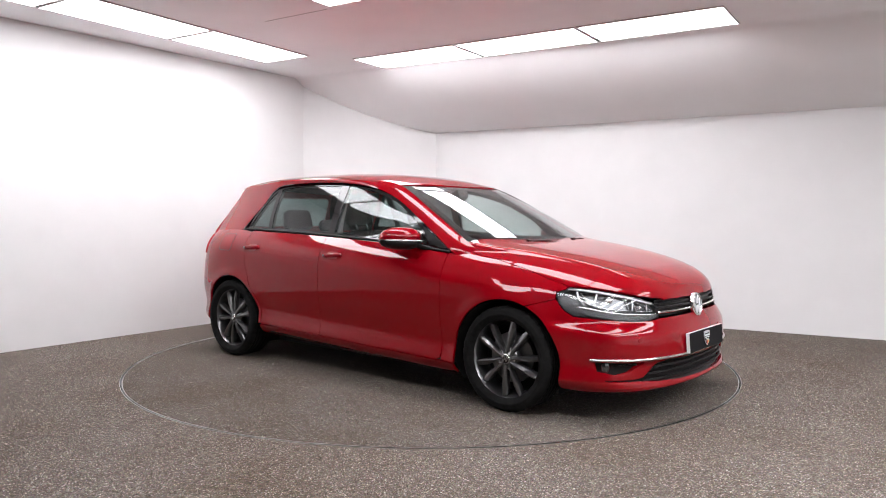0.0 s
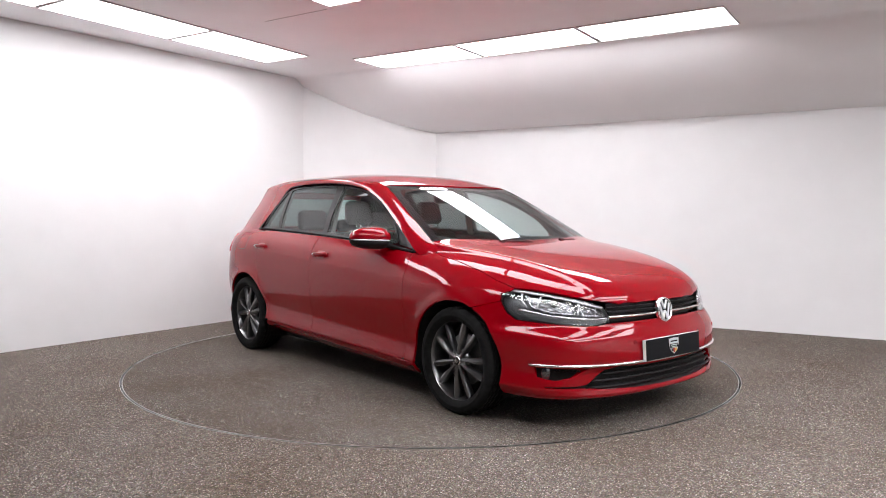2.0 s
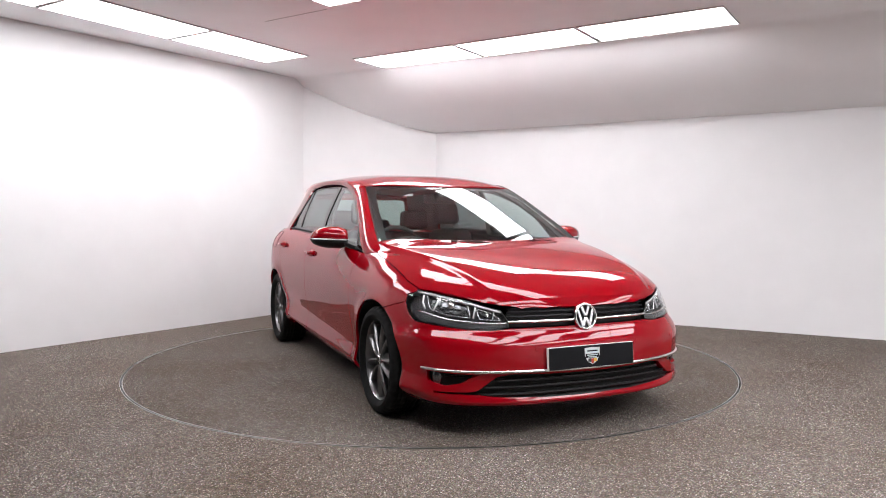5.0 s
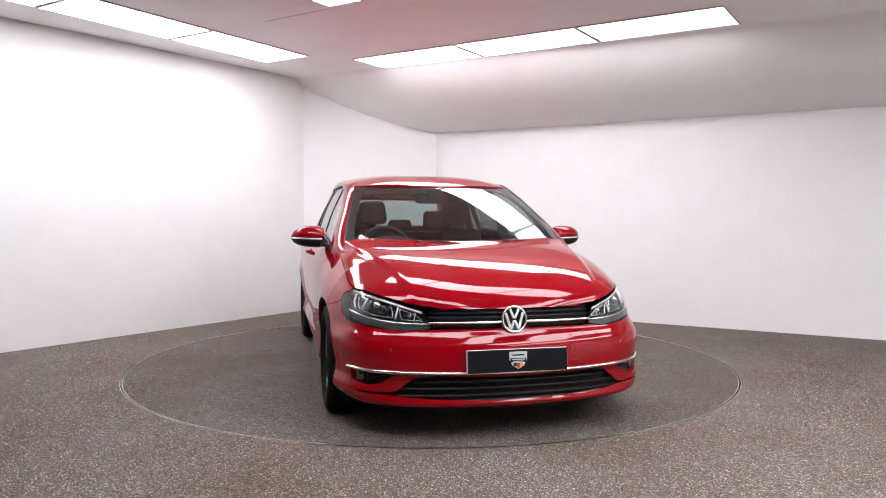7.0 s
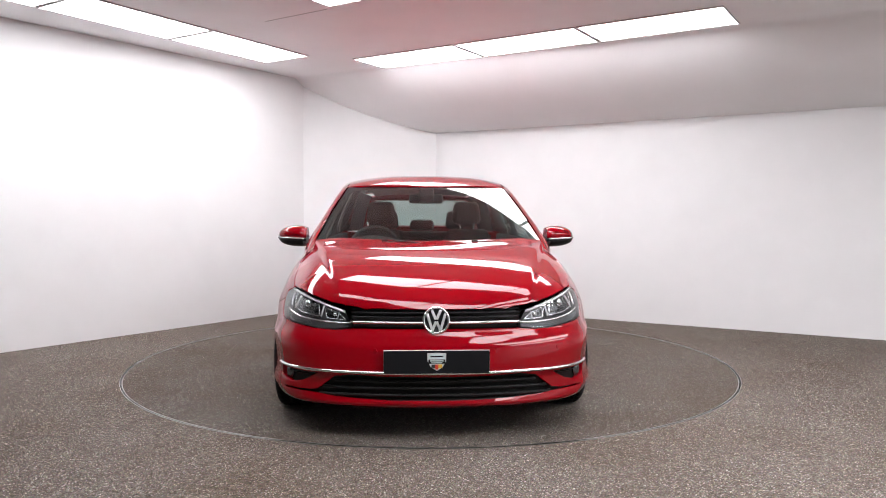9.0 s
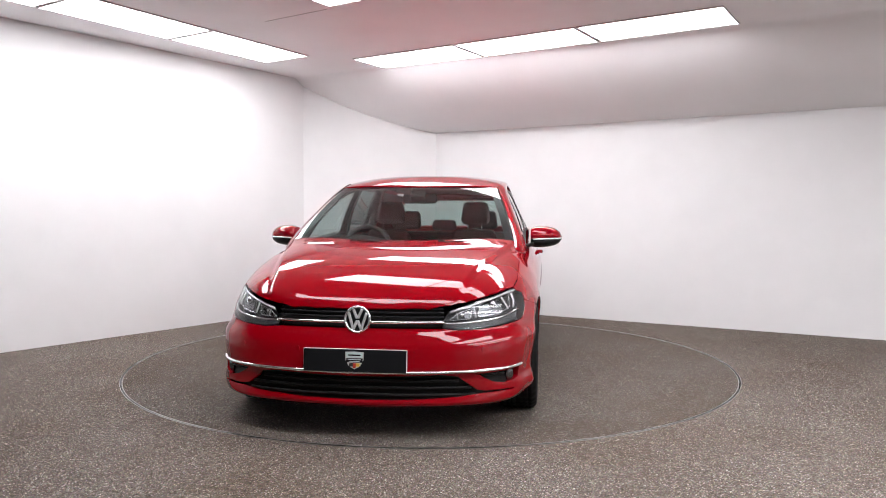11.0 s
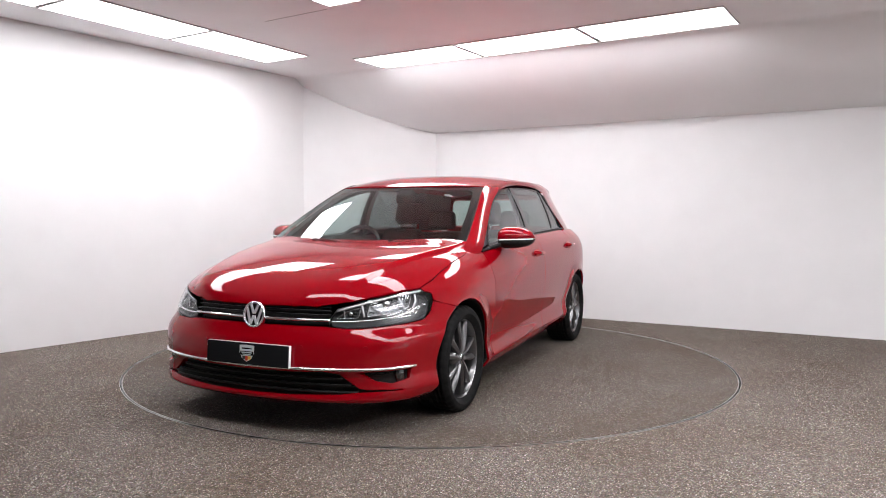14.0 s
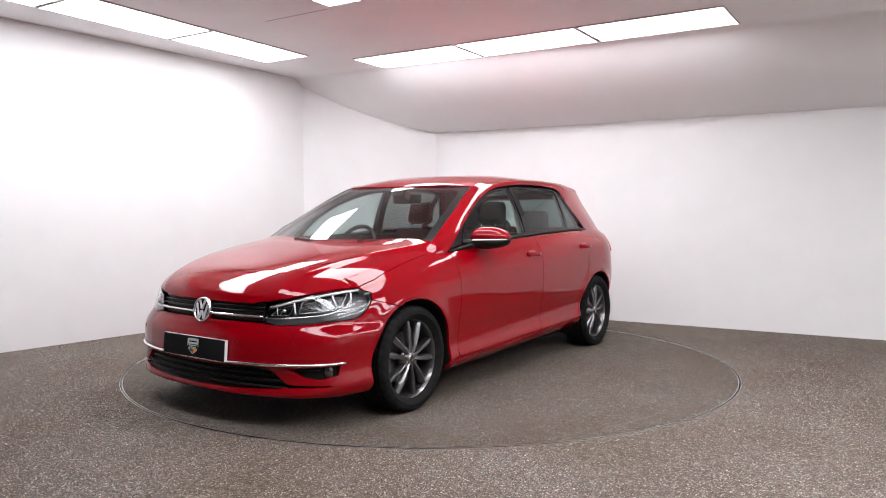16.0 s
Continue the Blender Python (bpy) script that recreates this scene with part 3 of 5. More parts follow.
def build_sides():
    for side, word in ((1, "left"), (-1, "right")):
        mp = map_side(side)
        door = rounded([(0.850, sill_z(0.85, 0.005)), *belt_run(0.850, -0.2485, 0.006), (-0.2485, sill_z(-0.2485, 0.005))], [0.05] + [0] * 9 + [0.03])
        part("front_door", sheet("front_door", door, mp, RED, step=FINE), None, CAR)
        rear_arc = arc(ARCH_R, ARCH_Z, ARCH_RAD + 0.028, 33, 1.1, 10)
        rdoor = [(-0.2535, sill_z(-0.2535, 0.005)), *belt_run(-0.2535, -1.125, 0.006), (-1.118, 0.86), (-1.095, 0.72), (-1.045, 0.58)] + rear_arc
        part("rear_door", sheet("rear_door", rdoor, mp, RED, step=FINE), None, CAR)
        part("sill", sheet("sill", rounded([(0.955, 0.162), (0.952, sill_z(0.952)), (-0.925, sill_z(-0.925)), (-0.93, 0.220)], 0.012, 3), mp, RED), None, CAR)
        # front wing: door edge, pillar foot, bonnet gap, headlight, bumper joint, wheel arch
        shut = [(x, top_z(x, y + 0.0015)) for x, y in SHUT]
        a0 = math.degrees(math.asin((0.616 - ARCH_Z) / ARCH_RAD))
        wing = [(0.8545, sill_z(0.8545, 0.005)), (0.8545, 0.882), (0.90, 0.892), (0.94, 0.916), (0.98, 0.924)] + shut + [(1.655, 0.716), (1.610, 0.700), (1.616, 0.662), (1.54, 0.640)]
        wing += arc(ARCH_F, ARCH_Z, ARCH_RAD, a0, 180 + math.degrees(math.asin((ARCH_Z - 0.236) / ARCH_RAD)), 26)
        part("front_wing", sheet("front_wing", wing, mp, RED, step=FINE), None, CAR)
        a1 = math.degrees(math.acos((1.525 - 1.295) / ARCH_RAD))
        quarter = [(-1.1295, 0.980), (-1.2, 0.990), (-1.3, 0.996), (-1.5, 0.994), (-1.715, 0.988), (-1.715, 0.80), (-1.735, 0.78), (-1.735, 0.60), (-1.60, 0.575), (-1.532, 0.562)]
        quarter += arc(ARCH_R, ARCH_Z, ARCH_RAD, 180 - a1 + 10, 2, 26) + arc(ARCH_R, ARCH_Z, ARCH_RAD + 0.0245, 2, 33, 10) + [(-1.048, 0.578), (-1.0985, 0.72), (-1.1215, 0.86)]
        part("rear_quarter", sheet("rear_quarter", quarter, mp, RED, step=FINE), None, CAR)
        # inner wheel arch liners
        for cx in (ARCH_F, ARCH_R):
            verts, faces = [], []
            pts = arc(cx, ARCH_Z, ARCH_RAD - 0.006, -25, 205, 24)
            for x, z in pts:
                w = float(half_width(x, max(z, 0.17))) - 0.012
                verts += [(x, side * w, z), (x, side * 0.50, z)]
            for i in range(len(pts) - 1):
                faces.append((2 * i, 2 * i + 1, 2 * i + 3, 2 * i + 2))
            k = len(verts)
            verts.append((cx, side * 0.50, ARCH_Z))
            faces += [(2 * i + 1, k, 2 * i + 3) for i in range(len(pts) - 1)]
            part("arch_liner", mesh_from("arch_liner", verts, faces, UNDER, smooth=False), None, CAR, "black wheel arch liner")
        # pillars and roof rail as one pressed frame round the side windows
        c1 = [(1.12, 0.700, 0.835), (0.985, 0.728, 0.930), (0.62, 0.660, 1.135), (0.25, 0.578, 1.318), (-0.05, 0.580, 1.362), (-0.5, 0.584, 1.390), (-1.0, 0.575, 1.390), (-1.40, 0.556, 1.360), (-1.575, 0.535, 1.325), (-1.635, 0.572, 1.22), (-1.72, 0.632, 1.08), (-1.775, float(half_width(-1.775, 0.952)) - 0.003, 0.952)]
        c2 = [(0.99, 0.765, 0.805), (0.885, 0.799, 0.890), (0.74, 0.772, 0.985), (0.55, 0.722, 1.092), (0.30, 0.664, 1.225), (0.03, 0.630, 1.310), (-0.35, 0.612, 1.350), (-0.78, 0.606, 1.352), (-1.03, 0.612, 1.327), (-1.14, 0.662, 1.200), (-1.29, 0.748, 1.010), (-1.33, 0.770, 0.965)]
        if side < 0:
            c1, c2 = mirror_pts(c1), mirror_pts(c2)
        part("roof_rail", strip("roof_rail", c1, c2, RED, 0.011, 90, 9), None, CAR)


GLASS_SIDE = knots([(0.85, 0.812), (0.93, 0.771), (0.99, 0.742), (1.10, 0.705), (1.20, 0.663), (1.33, 0.598), (1.42, 0.54)])


def map_glass(side):
    def f(a, b):
        return np.stack([a, side * (GLASS_SIDE(b) - 0.012 * (np.clip(np.abs(a + 0.2) - 0.4, 0, 2)) ** 2), b], 1)
    return f


def build_windows():
    bottom = lambda x: float(BELT(x)) + 0.012
    front = rounded([(0.66, bottom(0.66) + 0.012), (0.50, 1.092), (0.28, 1.214), (0.02, 1.292), (-0.222, 1.323), (-0.236, bottom(-0.236) + 0.01)], [0.02, 0.05, 0.1, 0.1, 0.012, 0.012])
    sail = rounded([(0.845, bottom(0.845) + 0.004), (0.70, 0.985), (0.55, 1.066), (0.675, bottom(0.68) + 0.012)], [0.015, 0.05, 0.01, 0.01])
    rear = rounded([(-0.293, bottom(-0.30) + 0.01), (-0.300, 1.324), (-0.75, 1.332), (-0.985, 1.312), (-0.965, bottom(-0.96) + 0.008)], [0.012, 0.012, 0.1, 0.02, 0.012])
    small = rounded([(-1.000, bottom(-1.0) + 0.008), (-1.022, 1.303), (-1.06, 1.27), (-1.13, 1.185), (-1.245, 1.018)], [0.012, 0.012, 0.05, 0.1, 0.012])
    edge = [(0.895, 0.880), (0.74, 0.990), (0.55, 1.097), (0.30, 1.231), (0.03, 1.316), (-0.35, 1.356), (-0.78, 1.358), (-1.03, 1.333), (-1.145, 1.200), (-1.295, 1.010), (-1.29, 0.985)] + belt_run(-1.26, 0.86, 0.012)
    for side in (1, -1):
        mp = map_glass(side)
        part("window_surround", sheet("window_surround", edge, mp, PIANO_BLACK, holes=(front, sail, rear, small), depth=0.03, lift=0.001), None, CAR, "black window surround with gloss pillar trims")
        part("front_window", sheet("front_window", front, mp, GLASS, depth=0, lift=-0.004), None, CAR, "clear tinted front door glass")
        part("sail_panel", sheet("sail_panel", sail, mp, GLOSS_BLACK, depth=0, lift=-0.004), None, CAR, "gloss black triangle behind the mirror")
        part("rear_window", sheet("rear_window", rear, mp, PRIVACY, depth=0, lift=-0.004), None, CAR, "dark privacy rear door glass")
        part("quarter_window", sheet("quarter_window", small, mp, PRIVACY, depth=0, lift=-0.004), None, CAR, "dark privacy quarter glass")
        # waist seal along the window sills
        run = [(x, side * (float(GLASS_SIDE(z)) + 0.008), z) for x, z in belt_run(0.86, -1.27, -0.004, 14)]
        part("waist_seal", tube_mesh("waist_seal", run, 0.007, 6), BLACK_TRIM, CAR)


def tube_mesh(name, path, r, seg=8, closed=False, mat=None, flat=1.0):
    """A round bar along a path."""
    p = np.array(path, float)
    n = len(p)
    tan = np.gradient(p, axis=0) if not closed else np.roll(p, -1, 0) - np.roll(p, 1, 0)
    tan /= np.maximum(np.linalg.norm(tan, axis=1), 1e-9)[:, None]
    up = np.array([0.0, 0.0, 1.0])
    verts, faces = [], []
    for i in range(n):
        u = np.cross(tan[i], up)
        if np.linalg.norm(u) < 1e-3:
            u = np.cross(tan[i], np.array([0.0, 1.0, 0.0]))
        u /= np.linalg.norm(u)
        v = np.cross(u, tan[i])
        for k in range(seg):
            a = 2 * math.pi * k / seg
            verts.append(p[i] + u * r * math.cos(a) + v * r * flat * math.sin(a))
    for i in range(n if closed else n - 1):
        for k in range(seg):
            j = (i + 1) % n
            faces.append((i * seg + k, i * seg + (k + 1) % seg, j * seg + (k + 1) % seg, j * seg + k))
    if not closed:
        faces += [tuple(range(seg))[::-1], tuple((n - 1) * seg + k for k in range(seg))]
    return mesh_from(name, verts, faces, mat, smooth=True)


SCREEN = knots([(0.90, 1.20), (0.941, 1.126), (1.05, 0.925), (1.15, 0.725), (1.25, 0.510), (1.32, 0.345), (1.38, 0.19)])


def map_screen(a, b):
    return np.stack([SCREEN(b) - 0.30 * a * a, a, b], 1)


ROOF = knots([(-1.86, 1.300), (-1.605, 1.360), (-1.3, 1.410), (-0.9, 1.436), (-0.5, 1.438), (-0.1, 1.418), (0.12, 1.388), (0.25, 1.358), (0.352, 1.3235), (0.42, 1.296)])
ROOF_EDGE = knots([(-1.86, 0.50), (-1.655, 0.531), (-1.45, 0.553), (-1.0, 0.576), (-0.5, 0.585), (-0.05, 0.581), (0.25, 0.578), (0.4, 0.56)])
ROOF_SIDE = knots([(-1.86, 1.27), (-1.655, 1.312), (-1.45, 1.357), (-1.0, 1.390), (-0.5, 1.390), (-0.05, 1.362), (0.25, 1.318), (0.42, 1.27)])


def map_roof(a, b):
    t = np.clip(np.abs(b) / ROOF_EDGE(a), 0, 1.1)
    return np.stack([a, b, ROOF(a) - (ROOF(a) - ROOF_SIDE(a)) * t ** 3.0], 1)


HATCH = knots([(0.55, -2.00), (0.80, -2.00), (0.98, -1.93), (1.10, -1.83), (1.25, -1.715), (1.33, -1.64)])


def map_hatch(a, b):
    return np.stack([HATCH(b) + 0.17 * a * a, a, b], 1)


def build_top():
    y = [-0.57, -0.45, -0.3, -0.15, 0, 0.15, 0.3, 0.45, 0.57]
    front_edge = [(0.362 - 0.30 * v * v - 0.01, v) for v in y]
    right = [(x, -float(ROOF_EDGE(x)) + 0.002) for x in (0.25, 0.1, -0.1, -0.4, -0.7, -1.0, -1.3, -1.47, -1.575)]
    left = [(x, -v) for x, v in right[::-1]]
    roof = right + [(-1.635, -0.40), (-1.66, -0.2), (-1.665, 0), (-1.66, 0.2), (-1.635, 0.40)] + left + [(p[0], p[1]) for p in front_edge[::-1]][1:-1]
    part("roof", sheet("roof", roof, map_roof, RED, depth=0.01), None, CAR)
    ws = [(-0.722, 0.940), (-0.3, 0.928), (0.3, 0.928), (0.722, 0.940), (0.648, 1.135), (0.565, 1.318), (0.35, 1.333), (0.0, 1.340), (-0.35, 1.333), (-0.565, 1.318), (-0.648, 1.135)]
    part("windscreen", sheet("windscreen", ws, map_screen, GLASS, depth=0), None, CAR, "clear windscreen glass")
    inner = [(-0.672, 0.952), (-0.3, 0.944), (0.3, 0.944), (0.672, 0.952), (0.608, 1.130), (0.532, 1.290), (0.35, 1.305), (0.0, 1.312), (-0.35, 1.305), (-0.532, 1.290), (-0.608, 1.130)]
    part("screen_border", sheet("screen_border", ws, map_screen, GLOSS_BLACK, holes=(rounded(inner, [0.04, 0, 0, 0.04, 0, 0.05, 0, 0, 0, 0.05, 0]),), depth=0, lift=-0.004), None, CAR, "black printed border of the windscreen")
    rear_ws = rounded([(-0.56, 1.01), (0.56, 1.01), (0.47, 1.275), (-0.47, 1.275)], 0.05)
    hatch_out = [(-0.63, 0.62), (0.63, 0.62), (0.63, 0.98), (0.60, 1.06), (0.51, 1.30), (0, 1.33), (-0.51, 1.30), (-0.60, 1.06), (-0.63, 0.98)]
    part("tailgate", sheet("tailgate", hatch_out, map_hatch, RED, holes=(rear_ws,), depth=0.02), None, CAR)
    part("rear_screen", sheet("rear_screen", rear_ws, map_hatch, REAR_GLASS, depth=0, lift=-0.004), None, CAR, "green-tinted rear screen")
    # bonnet, with its edge along wings and headlights
    g = 0.0028
    half = [(1.085, 0.0), (1.068, 0.2), (1.025, 0.42), (0.968, 0.62), (0.945, 0.742)] + [(x, v - g) for x, v in SHUT] + [(x - 0.004, v - g) for x, v in EYELID[1:]] + [(nose_x(0.35, 0.647), 0.35), (nose_x(0.22, 0.648), 0.22), (nose_x(0.1, 0.65), 0.10), (2.064, 0.0)]
    bonnet = half + [(x, -v) for x, v in half[::-1][1:-1]]
    part("bonnet", sheet("bonnet", bonnet, map_top, RED, step=(0.008, 0.010), depth=0.02), None, CAR)
    # scuttle below the windscreen
    cowl = [(1.09, -0.5), (1.10, 0.0), (1.09, 0.5), (1.0, 0.70), (0.90, 0.72), (0.94, 0.3), (0.95, 0), (0.94, -0.3), (0.90, -0.72), (1.0, -0.70)]
    part("scuttle", sheet("scuttle", cowl, lambda a, b: np.stack([a, b, 0.925 + 0 * a], 1), BLACK_TRIM, depth=0), None, CAR, "black plastic scuttle under the wipers")


def build_nose():
    up = [at_y(0.0, 0.553), at_y(0.20, 0.553), at_y(0.41, 0.552), at_y(0.50, 0.543), at_y(0.60, 0.545), at_y(0.70, 0.556), at_x(1.72, 0.572), at_x(1.663, 0.606), at_x(1.620, 0.657), at_x(1.54, 0.636), at_x(1.462, 0.612)]
    a0 = math.degrees(math.asin((0.608 - ARCH_Z) / ARCH_RAD))
    a1 = -math.degrees(math.asin((ARCH_Z - 0.20) / ARCH_RAD))
    up += [at_x(x, z) for x, z in arc(ARCH_F, ARCH_Z, ARCH_RAD, a0, a1, 16)]
    up += [at_x(1.668, 0.182), at_y(0.78, 0.172), at_y(0.6, 0.168), at_y(0.35, 0.166), at_y(0.0, 0.165)]
    outline = up + [(-a, z) for a, z in up[::-1][1:-1]]
    grille = [at_y(v, z) for v, z in ((0.0, 0.322), (0.25, 0.326), (0.42, 0.334), (0.50, 0.322), (0.59, 0.252), (0.63, 0.245), (0.77, 0.242), (0.765, 0.235), (0.63, 0.234), (0.58, 0.231), (0.5, 0.222), (0.25, 0.211), (0.0, 0.208))]
    low = grille + [(-a, z) for a, z in grille[::-1][1:-1]]
    fog = [at_y(v, z) for v, z in ((0.79, 0.340), (0.785, 0.290), (0.73, 0.272), (0.665, 0.286), (0.585, 0.332))]
    fogs = [fog, [(-a, z) for a, z in fog[::-1]]]
    st, ed = (1.6, 0.012), (0.9, 0.012)
    part("front_bumper", sheet("front_bumper", outline, map_front, RED, step=st, edge=ed, holes=(low, *fogs), depth=0.03), None, CAR)
    low_in = part("lower_grille", sheet("lower_grille", low, map_front, BLACK_TRIM, step=st, edge=ed, depth=0, lift=-0.035), None, CAR, "black slatted lower air intake")
    for z, w in ((0.297, 0.50), (0.263, 0.56), (0.229, 0.58)):
        path = [tuple(map_front(np.array([a]), np.array([z]))[0] - np.array([0.016, 0, 0])) for a in np.linspace(-at_y(w, z)[0], at_y(w, z)[0], 40)]
        part("slat", tube_mesh("slat", path, 0.009, 6, flat=0.8), BLACK_TRIM, low_in)
    for s, f in zip((1, -1), fogs):
        fl = part("fog_lamp_bezel", sheet("fog_lamp_bezel", f, map_front, BLACK_TRIM, step=st, edge=ed, depth=0, lift=-0.03), None, CAR, "black fog lamp recess")
        c = map_front(np.array([s * at_y(0.755, 0.31)[0]]), np.array([0.310]))[0]
        n = Vector((0.75, s * 0.66, 0.0)).normalized()
        rot = n.to_track_quat("Z", "Y").to_matrix().to_4x4()
        bm = bmesh.new()
        bmesh.ops.create_uvsphere(bm, u_segments=24, v_segments=12, radius=1.0)
        for f in bm.faces:
            f.smooth = True
        bm.transform(Matrix.Translation(Vector(c) - n * 0.020) @ rot @ Matrix.Diagonal((0.025, 0.040, 0.014, 1)))
        part("fog_lamp", bm, material("fog_lens", (0.14, 0.145, 0.15), 0.10, 0.9), fl, "small clear fog lamp")
        fin = [map_front(np.array([s * at_y(v, 0.318)[0]]), np.array([0.318]))[0] - np.array(n) * 0.018 for v in np.linspace(0.62, 0.73, 8)]
        part("fin", tube_mesh("fin", fin, 0.004, 6), GLOSS_BLACK, fl)
    # chrome blade across the bumper
    ch = [tuple(map_front(np.array([a]), np.array([0.3505 - 0.008 * (1 - abs(a) / 52.0)]))[0]) for a in np.linspace(-at_y(0.80, 0.35)[0], at_y(0.80, 0.35)[0], 70)]
    part("bumper_blade", tube_mesh("bumper_blade", ch, 0.0100, 8, flat=0.85), CHROME, CAR, "bright chrome blade across the bumper")
    # upper grille between the headlights
    g = [at_y(0.0, 0.556), at_y(0.2, 0.556), at_y(0.415, 0.556), at_y(0.425, 0.60), at_y(0.40, 0.645)]
    gl = g + [(-a, z) for a, z in g[::-1]][:-1]
    gl = [(a, z) for a, z in gl]
    up_gr = part("upper_grille", sheet("upper_grille", gl, lambda a, b: map_front(a, np.minimum(b, 0.645)) - np.array([0.03, 0, 0]) + np.stack([0 * a, 0 * a, b - np.minimum(b, 0.645)], 1), BLACK_TRIM, step=st, edge=ed, depth=0), None, CAR, "black upper grille between the headlights")
    for z, r, mt, off in ((0.583, 0.0075, CHROME, 0.004), (0.607, 0.006, GLOSS_BLACK, 0.012), (0.628, 0.006, GLOSS_BLACK, 0.016), (0.646, 0.005, GLOSS_BLACK, 0.02)):
        aa = at_y(0.425, 0.583)[0]
        path = [tuple(map_front(np.array([a]), np.array([z]))[0] - np.array([off, 0, 0])) for a in np.linspace(-aa, aa, 40)]
        part("slat", tube_mesh("slat", path, r, 6), mt, up_gr, "chrome grille strip" if mt is CHROME else "")


def build_tail():
    up = [rear_x(-1.535, 0.555), rear_x(-1.60, 0.571), rear_x(-1.738, 0.595), (40, 0.60), (0, 0.60)]
    lowr = [(0, 0.20), (40, 0.20), rear_x(-1.655, 0.22)]
    a1 = math.degrees(math.asin((ARCH_Z - 0.22) / ARCH_RAD))
    side = [rear_x(x, z) for x, z in arc(ARCH_R, ARCH_Z, ARCH_RAD, 180 + a1, 131, 14)]
    half = lowr + side[1:] + up
    outline = half + [(-a, z) for a, z in half[::-1][1:-1]]
    part("rear_bumper", sheet("rear_bumper", outline, map_rear, RED, step=(2.5, 0.04), edge=(1.2, 0.02), depth=0.02), None, CAR)
    lens = material("tail_lamp_red", (0.30, 0.004, 0.006), 0.12, coat=1.0)
    for s in (1, -1):
        tl = [rear_x(-1.72, 0.80), rear_x(-1.72, 0.952), (47, 0.952), (44, 0.80)]
        part("tail_lamp", sheet("tail_lamp", [(s * a, z) for a, z in tl], map_rear, lens, step=(2.5, 0.04), edge=(1.2, 0.02), depth=0.02, lift=0.009), None, CAR, "dark red tail lamp wrapping the corner")
        blk = [rear_x(-1.72, 0.60), rear_x(-1.72, 0.795), (38, 0.795), (38, 0.60)]
        part("tail_panel", sheet("tail_panel", [(s * a, z) for a, z in blk], map_rear, RED, step=(2.5, 0.04), edge=(1.2, 0.02), depth=0.02), None, CAR)


build_sides()
build_windows()
build_top()
build_nose()
build_tail()
for o in CAR.children:
    o.location = (OFF_X, OFF_Y, 0)


# ---- wheels ----
def lathe(name, profile, mat, seg=72, smooth=True):
    """Turns a profile of (radius, offset along the axle) round the y axis."""
    verts, faces = [], []
    n = len(profile)
    for i in range(seg):
        a = 2 * math.pi * i / seg
        for r, y in profile:
            verts.append((r * math.cos(a), y, r * math.sin(a)))
    for i in range(seg):
        j = (i + 1) % seg
        for k in range(n - 1):
            faces.append((i * n + k, i * n + k + 1, j * n + k + 1, j * n + k))
    return mesh_from(name, verts, faces, mat, smooth=smooth)


def spoke_mesh(hand):
    """One blade of the rim: narrow at the hub, broad at the lip, with a ridge off its middle."""
    rows = [(0.034, 0.011, 0.011, 0.034), (0.075, 0.011, 0.011, 0.038), (0.12, 0.014, 0.017, 0.037), (0.160, 0.017, 0.022, 0.034), (0.195, 0.015, 0.020, 0.030), (0.219, 0.011, 0.016, 0.026)]
    verts, faces = [], []
    for r, a, b, h in rows:
        sh = hand * 0.012 * (r - 0.034) / 0.19
        for x, y in ((-a, h - 0.040), (-a, h - 0.012), (-a * 0.75 * 1.0, h - 0.003), (-0.2 * a * hand, h), (b * 0.8, h - 0.010), (b, h - 0.018), (b, h - 0.040)):
            verts.append((x * hand + sh, y, r))
    m = 7
    for i in range(len(rows) - 1):
        for k in range(m - 1):
            faces.append((i * m + k, (i + 1) * m + k, (i + 1) * m + k + 1, i * m + k + 1))
    faces += [tuple(range(m)), tuple((len(rows) - 1) * m + k for k in range(m))[::-1]]
    bm = bmesh.new()
    me = mesh_from("spoke", verts, faces)
    bm.from_mesh(me)
    bmesh.ops.recalc_face_normals(bm, faces=bm.faces)
    bm.to_mesh(me)
    bm.free()
    me.materials.append(RIM_GREY)
    return me


R_TYRE = 0.302


def tyre_mesh():
    w = 0.110
    prof = [(0.222, 0.084), (0.236, 0.100), (0.252, 0.107), (0.256, 0.1095), (0.260, 0.107), (0.273, 0.108), (0.284, 0.104), (0.294, 0.094), (0.299, 0.085)]
    tread = []
    for y in (0.080, 0.056, 0.028):
        tread += [(R_TYRE, y), (R_TYRE, y - 0.016), (R_TYRE - 0.007, y - 0.017), (R_TYRE - 0.007, y - 0.021)]
    prof = prof + tread
    prof = prof + [(R_TYRE, 0.002)] + [(r, -y) for r, y in prof[::-1]]
    me = lathe("tyre", prof, RUBBER, 160, smooth=False)
    n = len(prof)
    for i, v in enumerate(me.vertices):
        r = math.hypot(v.co.x, v.co.z)
        if (i // n) % 4 == 0 and r > 0.293:
            v.co.x, v.co.z = v.co.x * (1 - 0.005 / r), v.co.z * (1 - 0.005 / r)
    return me


